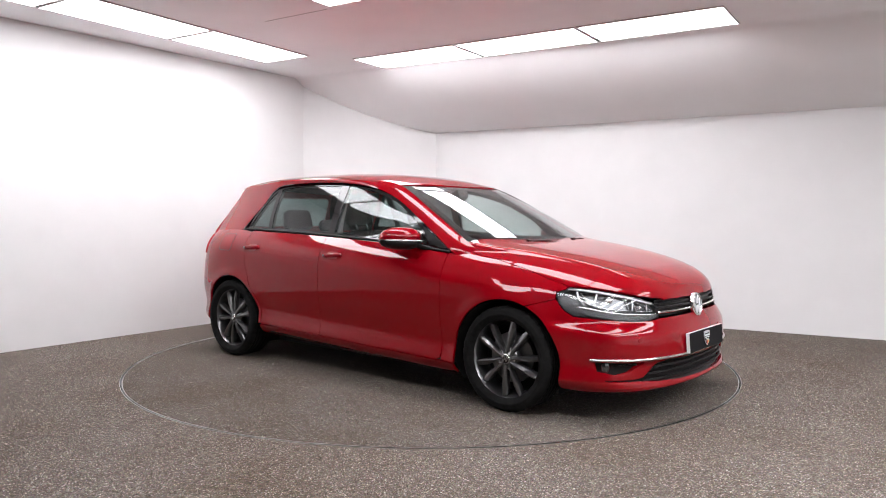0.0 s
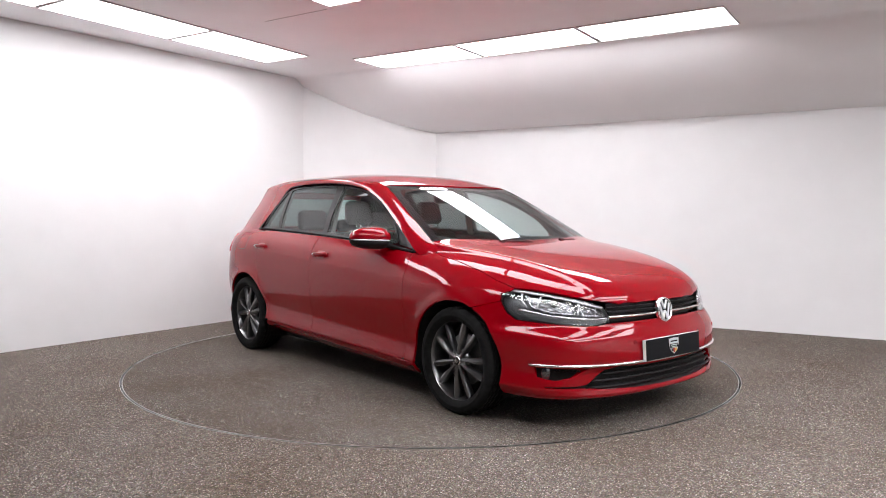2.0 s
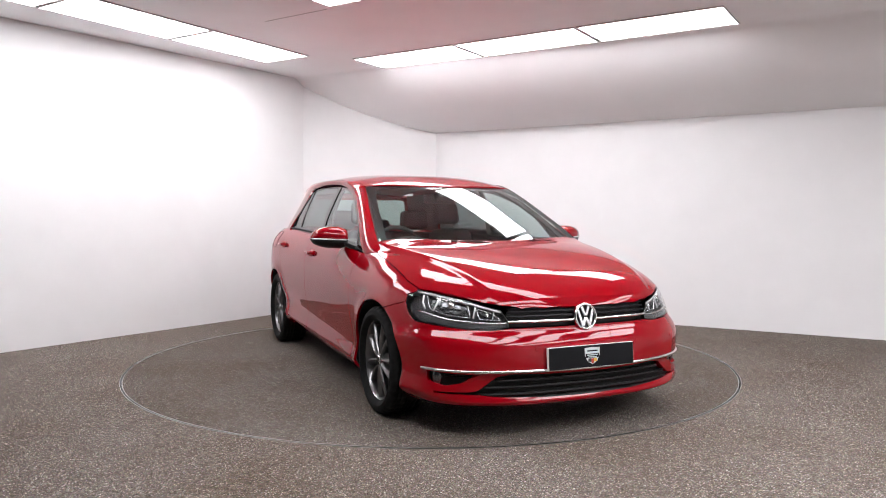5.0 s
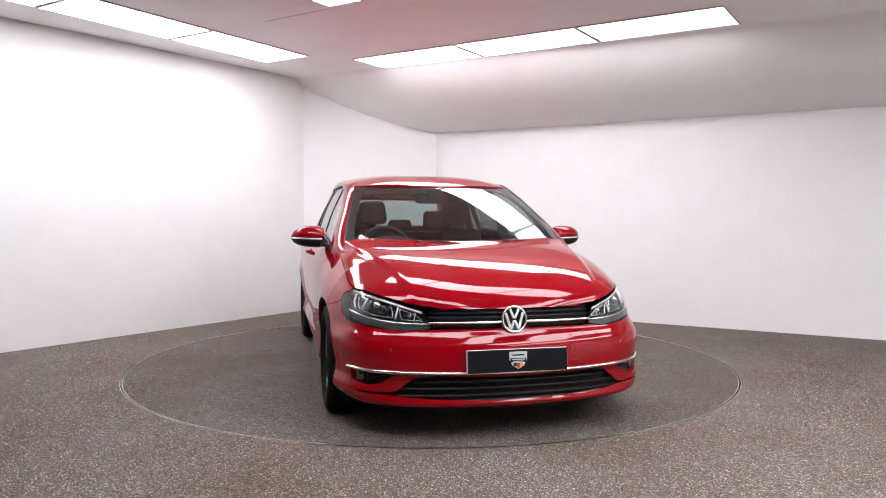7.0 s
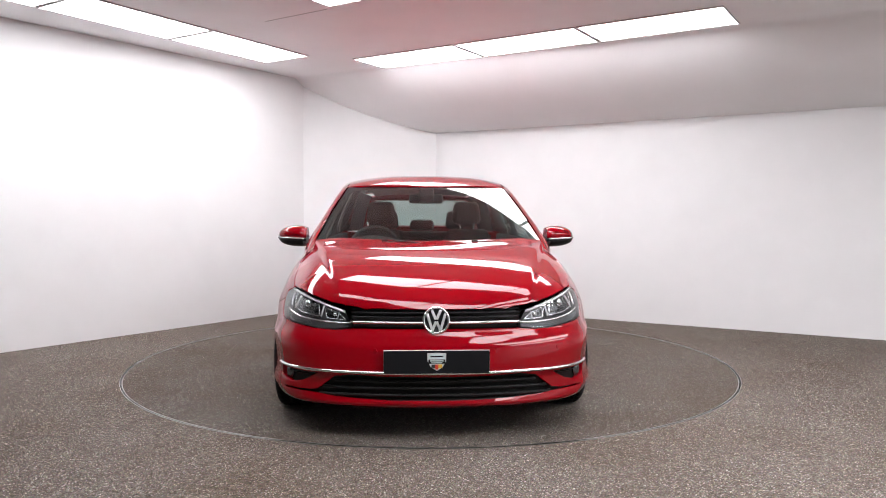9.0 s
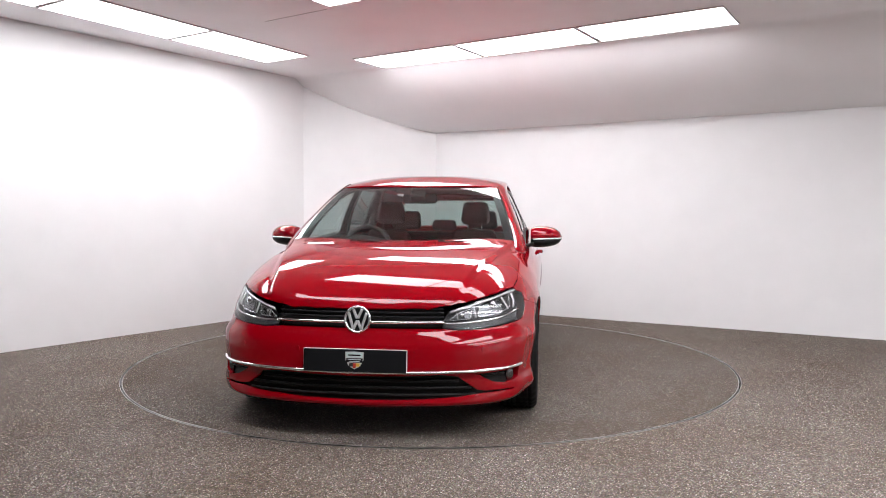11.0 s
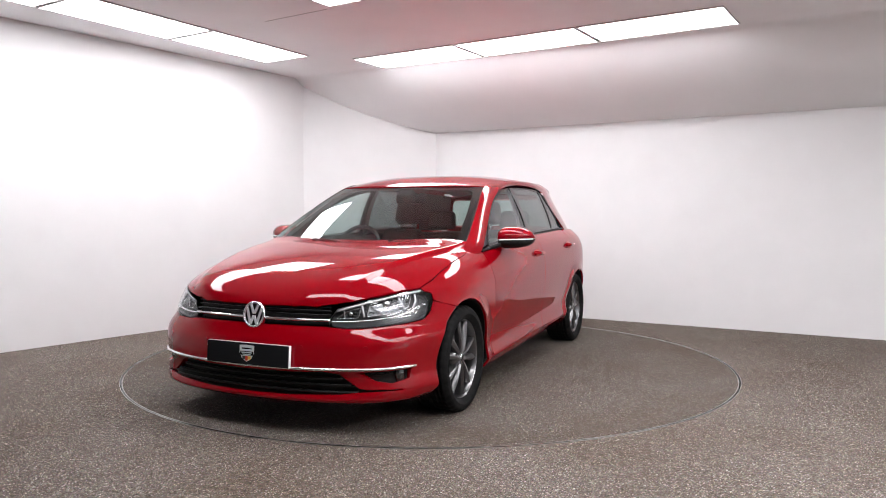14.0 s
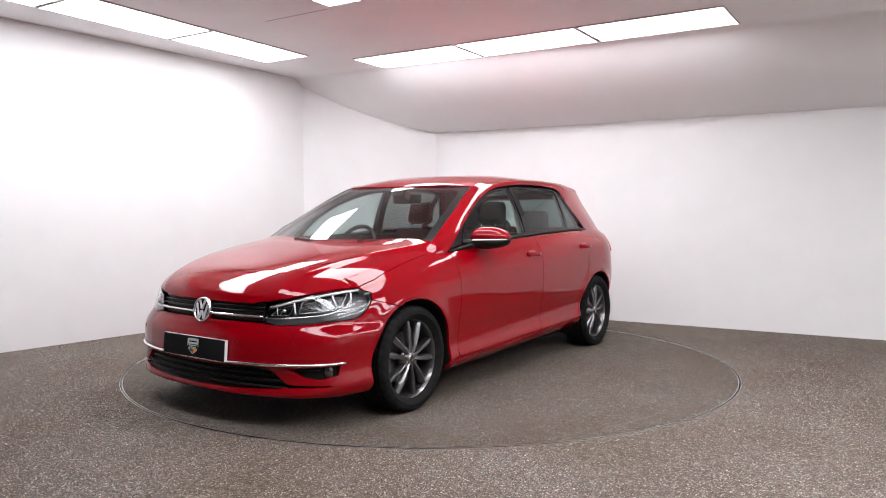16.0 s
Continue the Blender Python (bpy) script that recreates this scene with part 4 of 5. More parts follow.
def build_wheels():
    tyre = tyre_mesh()
    for p in tyre.polygons:
        p.use_smooth = True
    rim = lathe("rim", [(0.205, -0.09), (0.205, 0.02), (0.212, 0.055), (0.222, 0.080), (0.232, 0.091), (0.2345, 0.089), (0.236, 0.080), (0.226, 0.06)], RIM_GREY, 72)
    lip = lathe("rim_lip", [(0.2225, 0.0815), (0.2275, 0.0885), (0.2320, 0.0918), (0.2345, 0.0908)], material("machined_lip", (0.35, 0.35, 0.36), 0.25, 1.0), 72)
    blade = spoke_mesh(1)
    blade2 = spoke_mesh(-1)
    hub = lathe("hub", [(0.0, 0.080), (0.030, 0.080), (0.034, 0.077), (0.040, 0.070), (0.052, 0.066), (0.070, 0.058), (0.074, 0.03)], RIM_GREY, 40)
    cap = lathe("centre_cap", [(0.0, 0.0835), (0.024, 0.0835), (0.0275, 0.0815), (0.0285, 0.078)], CHROME, 32)
    capd = lathe("cap_disc", [(0.0, 0.0845), (0.0235, 0.0842), (0.0238, 0.083)], GLOSS_BLACK, 32)
    disc = lathe("brake_disc", [(0.055, 0.012), (0.145, 0.012), (0.145, -0.012), (0.055, -0.012)], material("brake_steel", (0.22, 0.22, 0.22), 0.4, 1.0), 48, False)
    back = lathe("wheel_back", [(0.0, -0.03), (0.204, -0.035)], UNDER, 40)
    bolt = lathe("wheel_bolt", [(0.0, 0.068), (0.008, 0.068), (0.0095, 0.06), (0.0095, 0.05)], SATIN, 10, False)
    valve = lathe("valve", [(0.0, 0.012), (0.003, 0.012), (0.0035, -0.012)], BLACK_TRIM, 8)
    bars = bmesh.new()
    for s in (1, -1):
        for x0, z0, x1, z1 in ((0.010, 0.018, 0.002, -0.002), (0.017, 0.010, 0.009, -0.016), (0.009, -0.016, 0.001, -0.001)):
            b = box_bm(-0.0016, 0.0016, 0, 0.0012, 0, math.hypot(x1 - x0, z1 - z0))
            ang = math.atan2(x1 - x0, z1 - z0)
            b.transform(Matrix.Translation((s * x0, 0.0845, z0)) @ Matrix.Rotation(ang * s, 4, "Y"))
            tmp = bpy.data.meshes.new("t")
            b.to_mesh(tmp)
            b.free()
            bars.from_mesh(tmp)
            bpy.data.meshes.remove(tmp)
    emblem = bpy.data.meshes.new("cap_emblem")
    bars.to_mesh(emblem)
    bars.free()
    emblem.materials.append(CHROME)
    for x, yc, side, spin in ((1.318, 0.771, 1, 8), (1.318, 0.771, -1, -8), (-1.318, 0.762, 1, 20), (-1.318, 0.762, -1, 28)):
        w = new("wheel", None)
        w.parent = CAR
        w["label"] = "anthracite ten-spoke alloy wheel with a black tyre"
        w.matrix_basis = pose(x + OFF_X, side * yc + OFF_Y, R_TYRE - 0.002, 0, 0, 0 if side > 0 else 180) @ pose(0, 0, 0, 0, spin, 0)
        part("tyre", tyre, None, w, "black rubber tyre")
        part("rim", rim, None, w)
        part("rim_lip", lip, None, w)
        part("wheel_back", back, None, w)
        part("brake_disc", disc, None, w)
        part("hub", hub, None, w)
        part("centre_cap", cap, None, w)
        part("cap_disc", capd, None, w)
        part("cap_emblem", emblem, None, w)
        for k in range(10):
            s = part("spoke", blade if k % 2 else blade2, None, w)
            s.matrix_basis = pose(0, 0.045, 0, 0, 36 * k, 0)
        for k in range(5):
            b = part("wheel_bolt", bolt, None, w)
            a = math.radians(72 * k + 36)
            b.location = (0.052 * math.cos(a), 0, 0.052 * math.sin(a))


# ---- lamps, mirrors, handles and trim ----
def ribbed(name):
    m = material(name, (0.17, 0.175, 0.18), 0.22, 1.0)
    nt = m.node_tree
    tc = nt.nodes.new("ShaderNodeTexCoord")
    wv = nt.nodes.new("ShaderNodeTexVoronoi")
    wv.inputs["Scale"].default_value = 45.0
    bp = nt.nodes.new("ShaderNodeBump")
    bp.inputs["Strength"].default_value, bp.inputs["Distance"].default_value = 0.5, 0.006
    nt.links.new(tc.outputs["Object"], wv.inputs["Vector"])
    nt.links.new(wv.outputs["Distance"], bp.inputs["Height"])
    nt.links.new(bp.outputs["Normal"], nt.nodes["Principled BSDF"].inputs["Normal"])
    return m


def on_nose(a, z, lift):
    a, z = np.atleast_1d(a).astype(float), np.atleast_1d(z).astype(float)
    p = map_front(a, z)
    n = np.stack([np.cos(np.radians(a)) * 0.9 + 0.1, np.sin(np.radians(a)) * 0.9, 0 * a], 1)
    return p + n * lift


def shrink(poly, d):
    c = np.mean(np.array(poly), 0)
    return [tuple(c + (np.array(p) - c) * d) for p in poly]


def build_lamps():
    st, ed = (1.6, 0.02), (0.8, 0.015)
    chamber = grain(material("lamp_housing", (0.04, 0.04, 0.042), 0.3, 0.4, spec=0.4), 30.0, (0.06, 0.06, 0.063), (0.10, 0.10, 0.104))
    refl = ribbed("faceted_reflector")
    band = material("lamp_band_grey", (0.10, 0.103, 0.106), 0.35, 0.5)
    clear = glass_material("lamp_lens", (0.93, 0.94, 0.95), 0.04)
    lids = [(math.degrees(math.atan2(y, x - HUB_X)), top_z(x, y) - 0.003) for x, y in EYELID]
    out = [at_x(1.615, 0.697), at_x(1.658, 0.712)] + lids + [at_y(0.424, 0.590), at_y(0.424, 0.557), at_y(0.50, 0.547), at_y(0.60, 0.549), at_y(0.70, 0.560), at_x(1.72, 0.576), at_x(1.666, 0.610), at_x(1.622, 0.662)]
    line = [(0.430, 0.576), (0.50, 0.576), (0.58, 0.580), (0.66, 0.588), (0.72, 0.599), (0.785, 0.622)]
    for s in (1, -1):
        flip = (lambda q: q) if s > 0 else (lambda q: [(-a, z) for a, z in q])
        lamp = part("headlight", sheet("headlight", flip(out), map_front, chamber, step=st, edge=ed, depth=-0.046, lift=-0.05), None, CAR, "clear headlight with chrome reflectors in a dark housing")
        part("lens", sheet("lens", flip(out), map_front, clear, step=st, edge=ed, depth=0, lift=0.0), None, lamp, "clear plastic headlight lens")
        lowb = [at_y(0.440, 0.560), at_y(0.50, 0.551), at_y(0.60, 0.553), at_y(0.70, 0.564), at_y(0.775, 0.585)] + [at_y(y, z - 0.004) for y, z in line[::-1]]
        part("lower_band", sheet("lower_band", flip(lowb), map_front, band, step=st, edge=ed, depth=0.01, lift=-0.012), None, lamp, "satin grey indicator band")
        path = [at_y(y, z) for y, z in fit_spline(line, 5)]
        part("chrome_strip", tube_mesh("chrome_strip", [on_nose(s * a, z, -0.012)[0] for a, z in path], 0.0052, 6), CHROME, lamp, "thin chrome strip across the lamp")
        big = [at_y(0.600, 0.600), at_y(0.70, 0.612), at_y(0.752, 0.636), at_y(0.742, 0.702), at_y(0.69, 0.702), at_y(0.605, 0.662)]
        small = [at_y(0.458, 0.588), at_y(0.562, 0.594), at_y(0.570, 0.645), at_y(0.50, 0.622)]
        for poly, nm in ((big, "main_reflector"), (small, "inner_reflector")):
            r = part(nm, sheet(nm, flip(poly), map_front, refl, step=(1.0, 0.012), edge=(0.6, 0.01), depth=0.0, lift=-0.036), None, lamp, "faceted chrome lamp reflector")
            ring = smooth_path(rounded(poly, 0.4), (1.0, 0.012))
            part("reflector_frame", tube_mesh("reflector_frame", [on_nose(s * a, z, -0.026)[0] for a, z in ring], 0.0026, 6, closed=True), SATIN, r)
        # bright L-shaped light guides
        guide = [(a, z - 0.013) for a, z in lids]
        part("light_guide", tube_mesh("light_guide", [on_nose(s * a, z, -0.014)[0] for a, z in guide], 0.0065, 6), material("light_guide_white", (0.8, 0.8, 0.82), 0.2, 0.4), lamp, "white daytime light guide")
        guide = [at_y(0.750, 0.700), at_y(0.765, 0.665), at_y(0.765, 0.635)]
        part("light_guide", tube_mesh("light_guide", [on_nose(s * a, z, -0.016)[0] for a, z in guide], 0.006, 6), material("light_guide_white", (0.8, 0.8, 0.82), 0.2, 0.4), lamp, "white daytime light guide")
        for y0, z0, y1, z1 in ((0.588, 0.600, 0.580, 0.660), (0.742, 0.628, 0.728, 0.690), (0.500, 0.592, 0.494, 0.632)):
            bar = [on_nose(s * at_y(y0 + (y1 - y0) * k / 4, z0)[0], z0 + (z1 - z0) * k / 4, -0.018)[0] for k in range(5)]
            part("light_guide", tube_mesh("light_guide", bar, 0.0050 if y0 > 0.55 else 0.0025, 8), material("light_guide_white", (0.8, 0.8, 0.82), 0.2, 0.4), lamp, "white daytime light guide")
        for y, z, r in ((0.675, 0.655, 0.022), (0.525, 0.612, 0.012)):
            bm = bmesh.new()
            bmesh.ops.create_uvsphere(bm, u_segments=16, v_segments=10, radius=r)
            a = at_y(y, z)
            bm.transform(Matrix.Translation(on_nose(s * a[0], z, -0.040)[0]))
            for f in bm.faces:
                f.smooth = True
            part("bulb_shield", bm, CHROME, lamp)


def loft_rings(name, rings, mat, caps=True):
    n, m = len(rings), len(rings[0])
    verts = [p for r in rings for p in r]
    faces = [(i * m + k, i * m + (k + 1) % m, (i + 1) * m + (k + 1) % m, (i + 1) * m + k) for i in range(n - 1) for k in range(m)]
    if caps:
        faces += [tuple(range(m))[::-1], tuple((n - 1) * m + k for k in range(m))]
    me = mesh_from(name, verts, faces)
    bm = bmesh.new()
    bm.from_mesh(me)
    bmesh.ops.recalc_face_normals(bm, faces=bm.faces)
    bm.to_mesh(me)
    bm.free()
    for p in me.polygons:
        p.use_smooth = len(p.vertices) == 4
    if mat:
        me.materials.append(mat)
    return me


def mirror_shell(side, top, scale=1.0):
    """The upper cap or the lower tray of a door mirror, from rings across its width."""
    rings = []
    for t in np.linspace(0, 1, 13):
        y = 0.822 + 0.210 * t
        k = (1 - max(0.0, (t - 0.25) / 0.75) ** 2.6) ** 0.5 if t < 1 else 0.06
        k = max(k, 0.10) * (0.86 + 0.14 * min(1, t * 6))
        zc = 0.958 + 0.006 * t
        h, d = (0.082 if top else 0.060) * k * scale, 0.105 * k * scale
        ring = []
        for a in np.linspace(0, math.pi, 12):
            c, s_ = math.cos(a), math.sin(a)
            px = 0.565 - 0.055 * t + d * (abs(c) ** 0.8) * (1 if c > 0 else -0.75)
            pz = zc + (1 if top else -1) * h * (s_ ** 0.75)
            ring.append((px, side * y, pz))
        rings.append(ring)
    return rings


def build_mirrors():
    for side in (1, -1):
        m = part("door_mirror", loft_rings("door_mirror", mirror_shell(side, True), RED), None, CAR, "red-capped door mirror on a black foot")
        part("mirror_tray", loft_rings("mirror_tray", [[(x, y, z - 0.004) for x, y, z in r] for r in mirror_shell(side, False, 0.97)], BLACK_TRIM), None, m, "black lower mirror shell")
        band = [(0.565 - 0.055 * t + 0.105 * max(0.1, (1 - max(0.0, (t - 0.25) / 0.75) ** 2.6) ** 0.5 if t < 1 else 0.1) * 1.0, side * (0.822 + 0.210 * t), 0.955 + 0.006 * t) for t in np.linspace(0.08, 0.97, 14)]
        part("indicator", tube_mesh("indicator", band, 0.0048, 6), material("indicator_clear", (0.75, 0.74, 0.72), 0.15, 0.3), m, "clear indicator strip")
        foot = [[(0.61 + 0.09 * t + dx * (1 - 0.1 * t), side * (0.845 - 0.065 * t), 0.930 - 0.028 * t + dz * (0.8 + 0.1 * t)) for dx, dz in ((0.045, 0.010), (0.045, -0.012), (0.0, -0.02), (-0.045, -0.012), (-0.045, 0.010), (0, 0.016))] for t in np.linspace(0, 1.25, 7)]
        part("mirror_foot", loft_rings("mirror_foot", foot, BLACK_TRIM), None, m, "black mirror foot")
        glass = box_bm(0.478, 0.484, 0.86, 1.0, 0.92, 1.005, 0.004)
        if side < 0:
            bmesh.ops.scale(glass, vec=(1, -1, 1), verts=glass.verts)
            bmesh.ops.recalc_face_normals(glass, faces=glass.faces)
        part("mirror_glass", glass, CHROME, m)


def build_handles():
    for side in (1, -1):
        for x, z in ((-0.118, 0.838), (-1.022, 0.868)):
            y = float(half_width(x, z))
            pts = []
            for t in np.linspace(-1, 1, 15):
                pts.append((x + 0.088 * t, side * (float(half_width(x + 0.088 * t, z)) + 0.030 * (1 - abs(t) ** 3.5) + 0.001), z + 0.004 * t))
            h = part("door_handle", tube_mesh("door_handle", pts, 0.0085, 10, flat=1.6), RED, CAR, "red body-coloured pull handle")
            cup = rounded([(x - 0.055, z - 0.026), (x + 0.055, z - 0.026), (x + 0.055, z + 0.024), (x - 0.055, z + 0.024)], 0.024, 6)
            part("handle_cup", sheet("handle_cup", cup, map_side(side), material("cup_shade_red", (0.30, 0.003, 0.008), 0.4, coat=0.8), depth=0.0, lift=0.0015), None, h, "recessed grip dish")
            bm = bmesh.new()
            bmesh.ops.create_cone(bm, cap_ends=True, segments=14, radius1=0.007, radius2=0.006, depth=0.006)
            bm.transform(Matrix.Translation((x - 0.055, side * (y + 0.036), z)) @ Matrix.Rotation(math.pi / 2, 4, "X"))
            part("lock_barrel", bm, SATIN, h)
    flap = rounded([(-1.46, 0.835), (-1.295, 0.835), (-1.295, 0.965), (-1.46, 0.965)], 0.03, 6)
    part("fuel_flap", sheet("fuel_flap", flap, map_side(-1), RED, depth=0.004, lift=0.0012), None, CAR)
    ring = [(a, b) for a, b in smooth_path(flap, (0.02, 0.02))]
    part("flap_gap", tube_mesh("flap_gap", [map_side(-1)(np.array([a]), np.array([b]))[0] for a, b in ring], 0.0028, 4, closed=True), GROOVE, CAR)


def build_badges():
    c = Vector((FRONT_LINE(0.597) * 1.0 + 0.004, 0, 0.597))
    tilt = Matrix.Translation(c) @ Matrix.Rotation(math.radians(90 - 8), 4, "Y") @ Matrix.Rotation(math.radians(90), 4, "Z")
    badge = part("badge", lathe_z([(0.0, 0.0), (0.062, 0.0), (0.066, 0.004), (0.066, -0.02)], GLOSS_BLACK, tilt), None, CAR, "round chrome badge on the grille")
    part("badge_ring", lathe_z([(0.056, 0.002), (0.0575, 0.0085), (0.062, 0.011), (0.0665, 0.0085), (0.069, 0.002), (0.069, -0.012)], CHROME, tilt), None, badge)
    for s in (1, -1):
        for x0, y0, x1, y1 in ((0.022, 0.050, 0.002, 0.004), (0.045, 0.032, 0.020, -0.050), (0.020, -0.050, 0.0015, -0.006)):
            b = box_bm(-0.0066, 0.0066, 0, math.hypot(x1 - x0, y1 - y0), 0.0, 0.0075, 0.0025, 2)
            b.transform(tilt @ Matrix.Translation((s * x0, y0, 0)) @ Matrix.Rotation(-math.atan2((x1 - x0) * s, y1 - y0), 4, "Z"))
            part("badge_bar", b, BRIGHT, badge)
    # blank show plate: white backing, black face, and a small shield with bars instead of words
    tz = Matrix.Translation((2.150, 0, 0.403)) @ Matrix.Rotation(math.radians(90 - 4), 4, "Y") @ Matrix.Rotation(math.radians(90), 4, "Z")
    white = material("plate_white", (0.75, 0.75, 0.74), 0.35)
    black = material("plate_black", (0.006, 0.0063, 0.0075), 0.6, spec=0.12)
    back = box_bm(-0.2580, 0.2580, -0.0550, 0.0556, -0.018, 0.0008)
    back.transform(tz)
    plate = part("show_plate", back, white, CAR, "blank black show plate with a white edge and a shield")
    face = box_bm(-0.2575, 0.2575, -0.0555, 0.0545, 0.0002, 0.0022, 0.001, 1)
    face.transform(tz)
    part("plate_face", face, black, plate)
    for dx in (-0.15, 0.15):
        b = box_bm(dx - 0.03, dx + 0.03, -0.04, 0.04, -0.025, -0.004)
        b.transform(tz)
        part("plate_holder", b, BLACK_TRIM, plate)

    def shield(w, h, z0, z1, mat, dy=0.0, nm="shield"):
        bm = bmesh.new()
        o = [(-w, h), (0, h * 1.06), (w, h), (w * 0.98, h * 0.1), (w * 0.62, -h * 0.62), (0, -h), (-w * 0.62, -h * 0.62), (-w * 0.98, h * 0.1)]
        lo, hi = [bm.verts.new((x, y + dy, z0)) for x, y in o], [bm.verts.new((x, y + dy, z1)) for x, y in o]
        bm.faces.new(hi)
        for i in range(8):
            bm.faces.new((lo[i], lo[(i + 1) % 8], hi[(i + 1) % 8], hi[i]))
        bmesh.ops.recalc_face_normals(bm, faces=bm.faces)
        bm.transform(tz)
        return part(nm, bm, mat, plate)
    sv = material("shield_silver", (0.62, 0.64, 0.66), 0.3, 0.7)
    tagged(shield(0.046, 0.042, 0.0022, 0.0034, sv), "silver shield emblem with dark bars and a red and gold foot")

    def bar(x0, x1, y0, y1, mat, z=0.0034):
        b = box_bm(x0, x1, y0, y1, z, z + 0.0006)
        b.transform(tz)
        part("shield_bar", b, mat, plate)
    pale = material("shield_pale", (0.55, 0.66, 0.66), 0.4)
    bar(-0.040, 0.040, 0.016, 0.038, pale)
    bar(-0.031, 0.031, 0.023, 0.030, black, 0.0041)
    bar(-0.041, 0.041, -0.009, 0.012, black)
    bar(-0.033, 0.033, 0.003, 0.008, pale, 0.0041)
    bar(-0.026, 0.026, -0.006, -0.002, pale, 0.0041)
    bar(-0.026, -0.007, -0.029, -0.012, material("shield_dark", (0.02, 0.02, 0.02), 0.4))
    bar(-0.007, 0.008, -0.036, -0.012, material("shield_red", (0.5, 0.04, 0.02), 0.4))
    bar(0.008, 0.026, -0.029, -0.012, material("shield_gold", (0.7, 0.42, 0.06), 0.4))
    # parking sensors and the tow-eye cap in the bumper
    for y, z in ((0.62, 0.452), (-0.62, 0.452), (0.30, 0.45), (-0.30, 0.45)):
        a = at_y(y, z)
        p = on_nose(a[0], z, 0.0005)[0]
        n = Vector((math.cos(math.radians(a[0])) + 0.3, math.sin(math.radians(a[0])), 0.1)).normalized()
        bm = bmesh.new()
        bmesh.ops.create_cone(bm, cap_ends=True, segments=20, radius1=0.0125, radius2=0.0115, depth=0.004)
        bm.transform(Matrix.Translation(p) @ n.to_track_quat("Z", "Y").to_matrix().to_4x4())
        part("parking_sensor", bm, RED, CAR)


def lathe_z(profile, mat, m, seg=40):
    verts, faces = [], []
    n = len(profile)
    for i in range(seg):
        a = 2 * math.pi * i / seg
        verts += [tuple(m @ Vector((r * math.cos(a), r * math.sin(a), z))) for r, z in profile]
    for i in range(seg):
        j = (i + 1) % seg
        for k in range(n - 1):
            faces.append((i * n + k, j * n + k, j * n + k + 1, i * n + k + 1))
    return mesh_from("turned", verts, faces, mat, smooth=True)


def build_wipers():
    for y0, y1, xo in ((-0.58, 0.02, 0.0), (0.0, 0.56, 0.0)):
        pts = []
        for t in np.linspace(0, 1, 14):
            y = y0 + (y1 - y0) * t
            z = 0.937 + 0.008 * t
            pts.append(tuple(map_screen(np.array([y]), np.array([z]))[0] + np.array([0.010, 0, 0.000])))
        w = part("wiper", tube_mesh("wiper", pts, 0.0065, 6, flat=0.8), BLACK_TRIM, CAR, "black wiper lying along the windscreen foot")
        p = [tuple(map_screen(np.array([y1 - 0.05]), np.array([0.935]))[0] + np.array([0.03, 0, 0.0])), tuple(np.array(pts[9]) + np.array([0.006, 0, 0.008])), pts[5]]
        part("wiper_arm", tube_mesh("wiper_arm", fit_spline(p, 6), 0.008, 6), BLACK_TRIM, w)
    for y in (-0.28, 0.28):
        b = box_bm(-0.012, 0.012, -0.020, 0.020, 0, 0.010, 0.004)
        b.transform(Matrix.Translation(map_top(np.array([1.10]), np.array([y]))[0] - np.array([0.0, 0, 0.002])))
        part("washer_jet", b, BLACK_TRIM, CAR)
    # short roof aerial
    pts = fit_spline([(-1.50, 0, 1.372), (-1.56, 0, 1.395), (-1.66, 0, 1.408)], 6)
    part("aerial", tube_mesh("aerial", pts, 0.007, 8), BLACK_TRIM, CAR)


# ---- cabin ----
CLOTH = grain(material("seat_cloth", (0.02, 0.018, 0.017), 0.9, spec=0.2), 90.0, (0.009, 0.008, 0.008), (0.024, 0.019, 0.018), 0.3, 600.0, 0.001)
DASH = grain(material("dash_plastic", (0.018, 0.018, 0.018), 0.6, spec=0.3), 120.0, (0.013, 0.013, 0.013), (0.025, 0.025, 0.025), 0.2, 700.0, 0.0005)
LINER = grain(material("headlining", (0.32, 0.31, 0.30), 0.95, spec=0.1), 150.0, (0.20, 0.19, 0.185), (0.27, 0.26, 0.25))


def pad(x0, x1, y0, y1, z0, z1, lean=0.0, soft=0.05, taper=0.0, px=0, pz=0):
    """A stuffed block, rounded, narrowed upwards and leaned about (px, pz)."""
    bm = box_bm(x0, x1, y0, y1, z0, z1, min(soft, 0.48 * (x1 - x0)), 5)
    ym = (y0 + y1) / 2
    for v in bm.verts:
        k = (v.co.z - z0) / max(z1 - z0, 1e-6)
        v.co.y = ym + (v.co.y - ym) * (1 - taper * k)
    if lean:
        bmesh.ops.rotate(bm, cent=(px, ym, pz), matrix=Matrix.Rotation(math.radians(-lean), 3, "Y"), verts=bm.verts)
    for f in bm.faces:
        f.smooth = True
    return bm


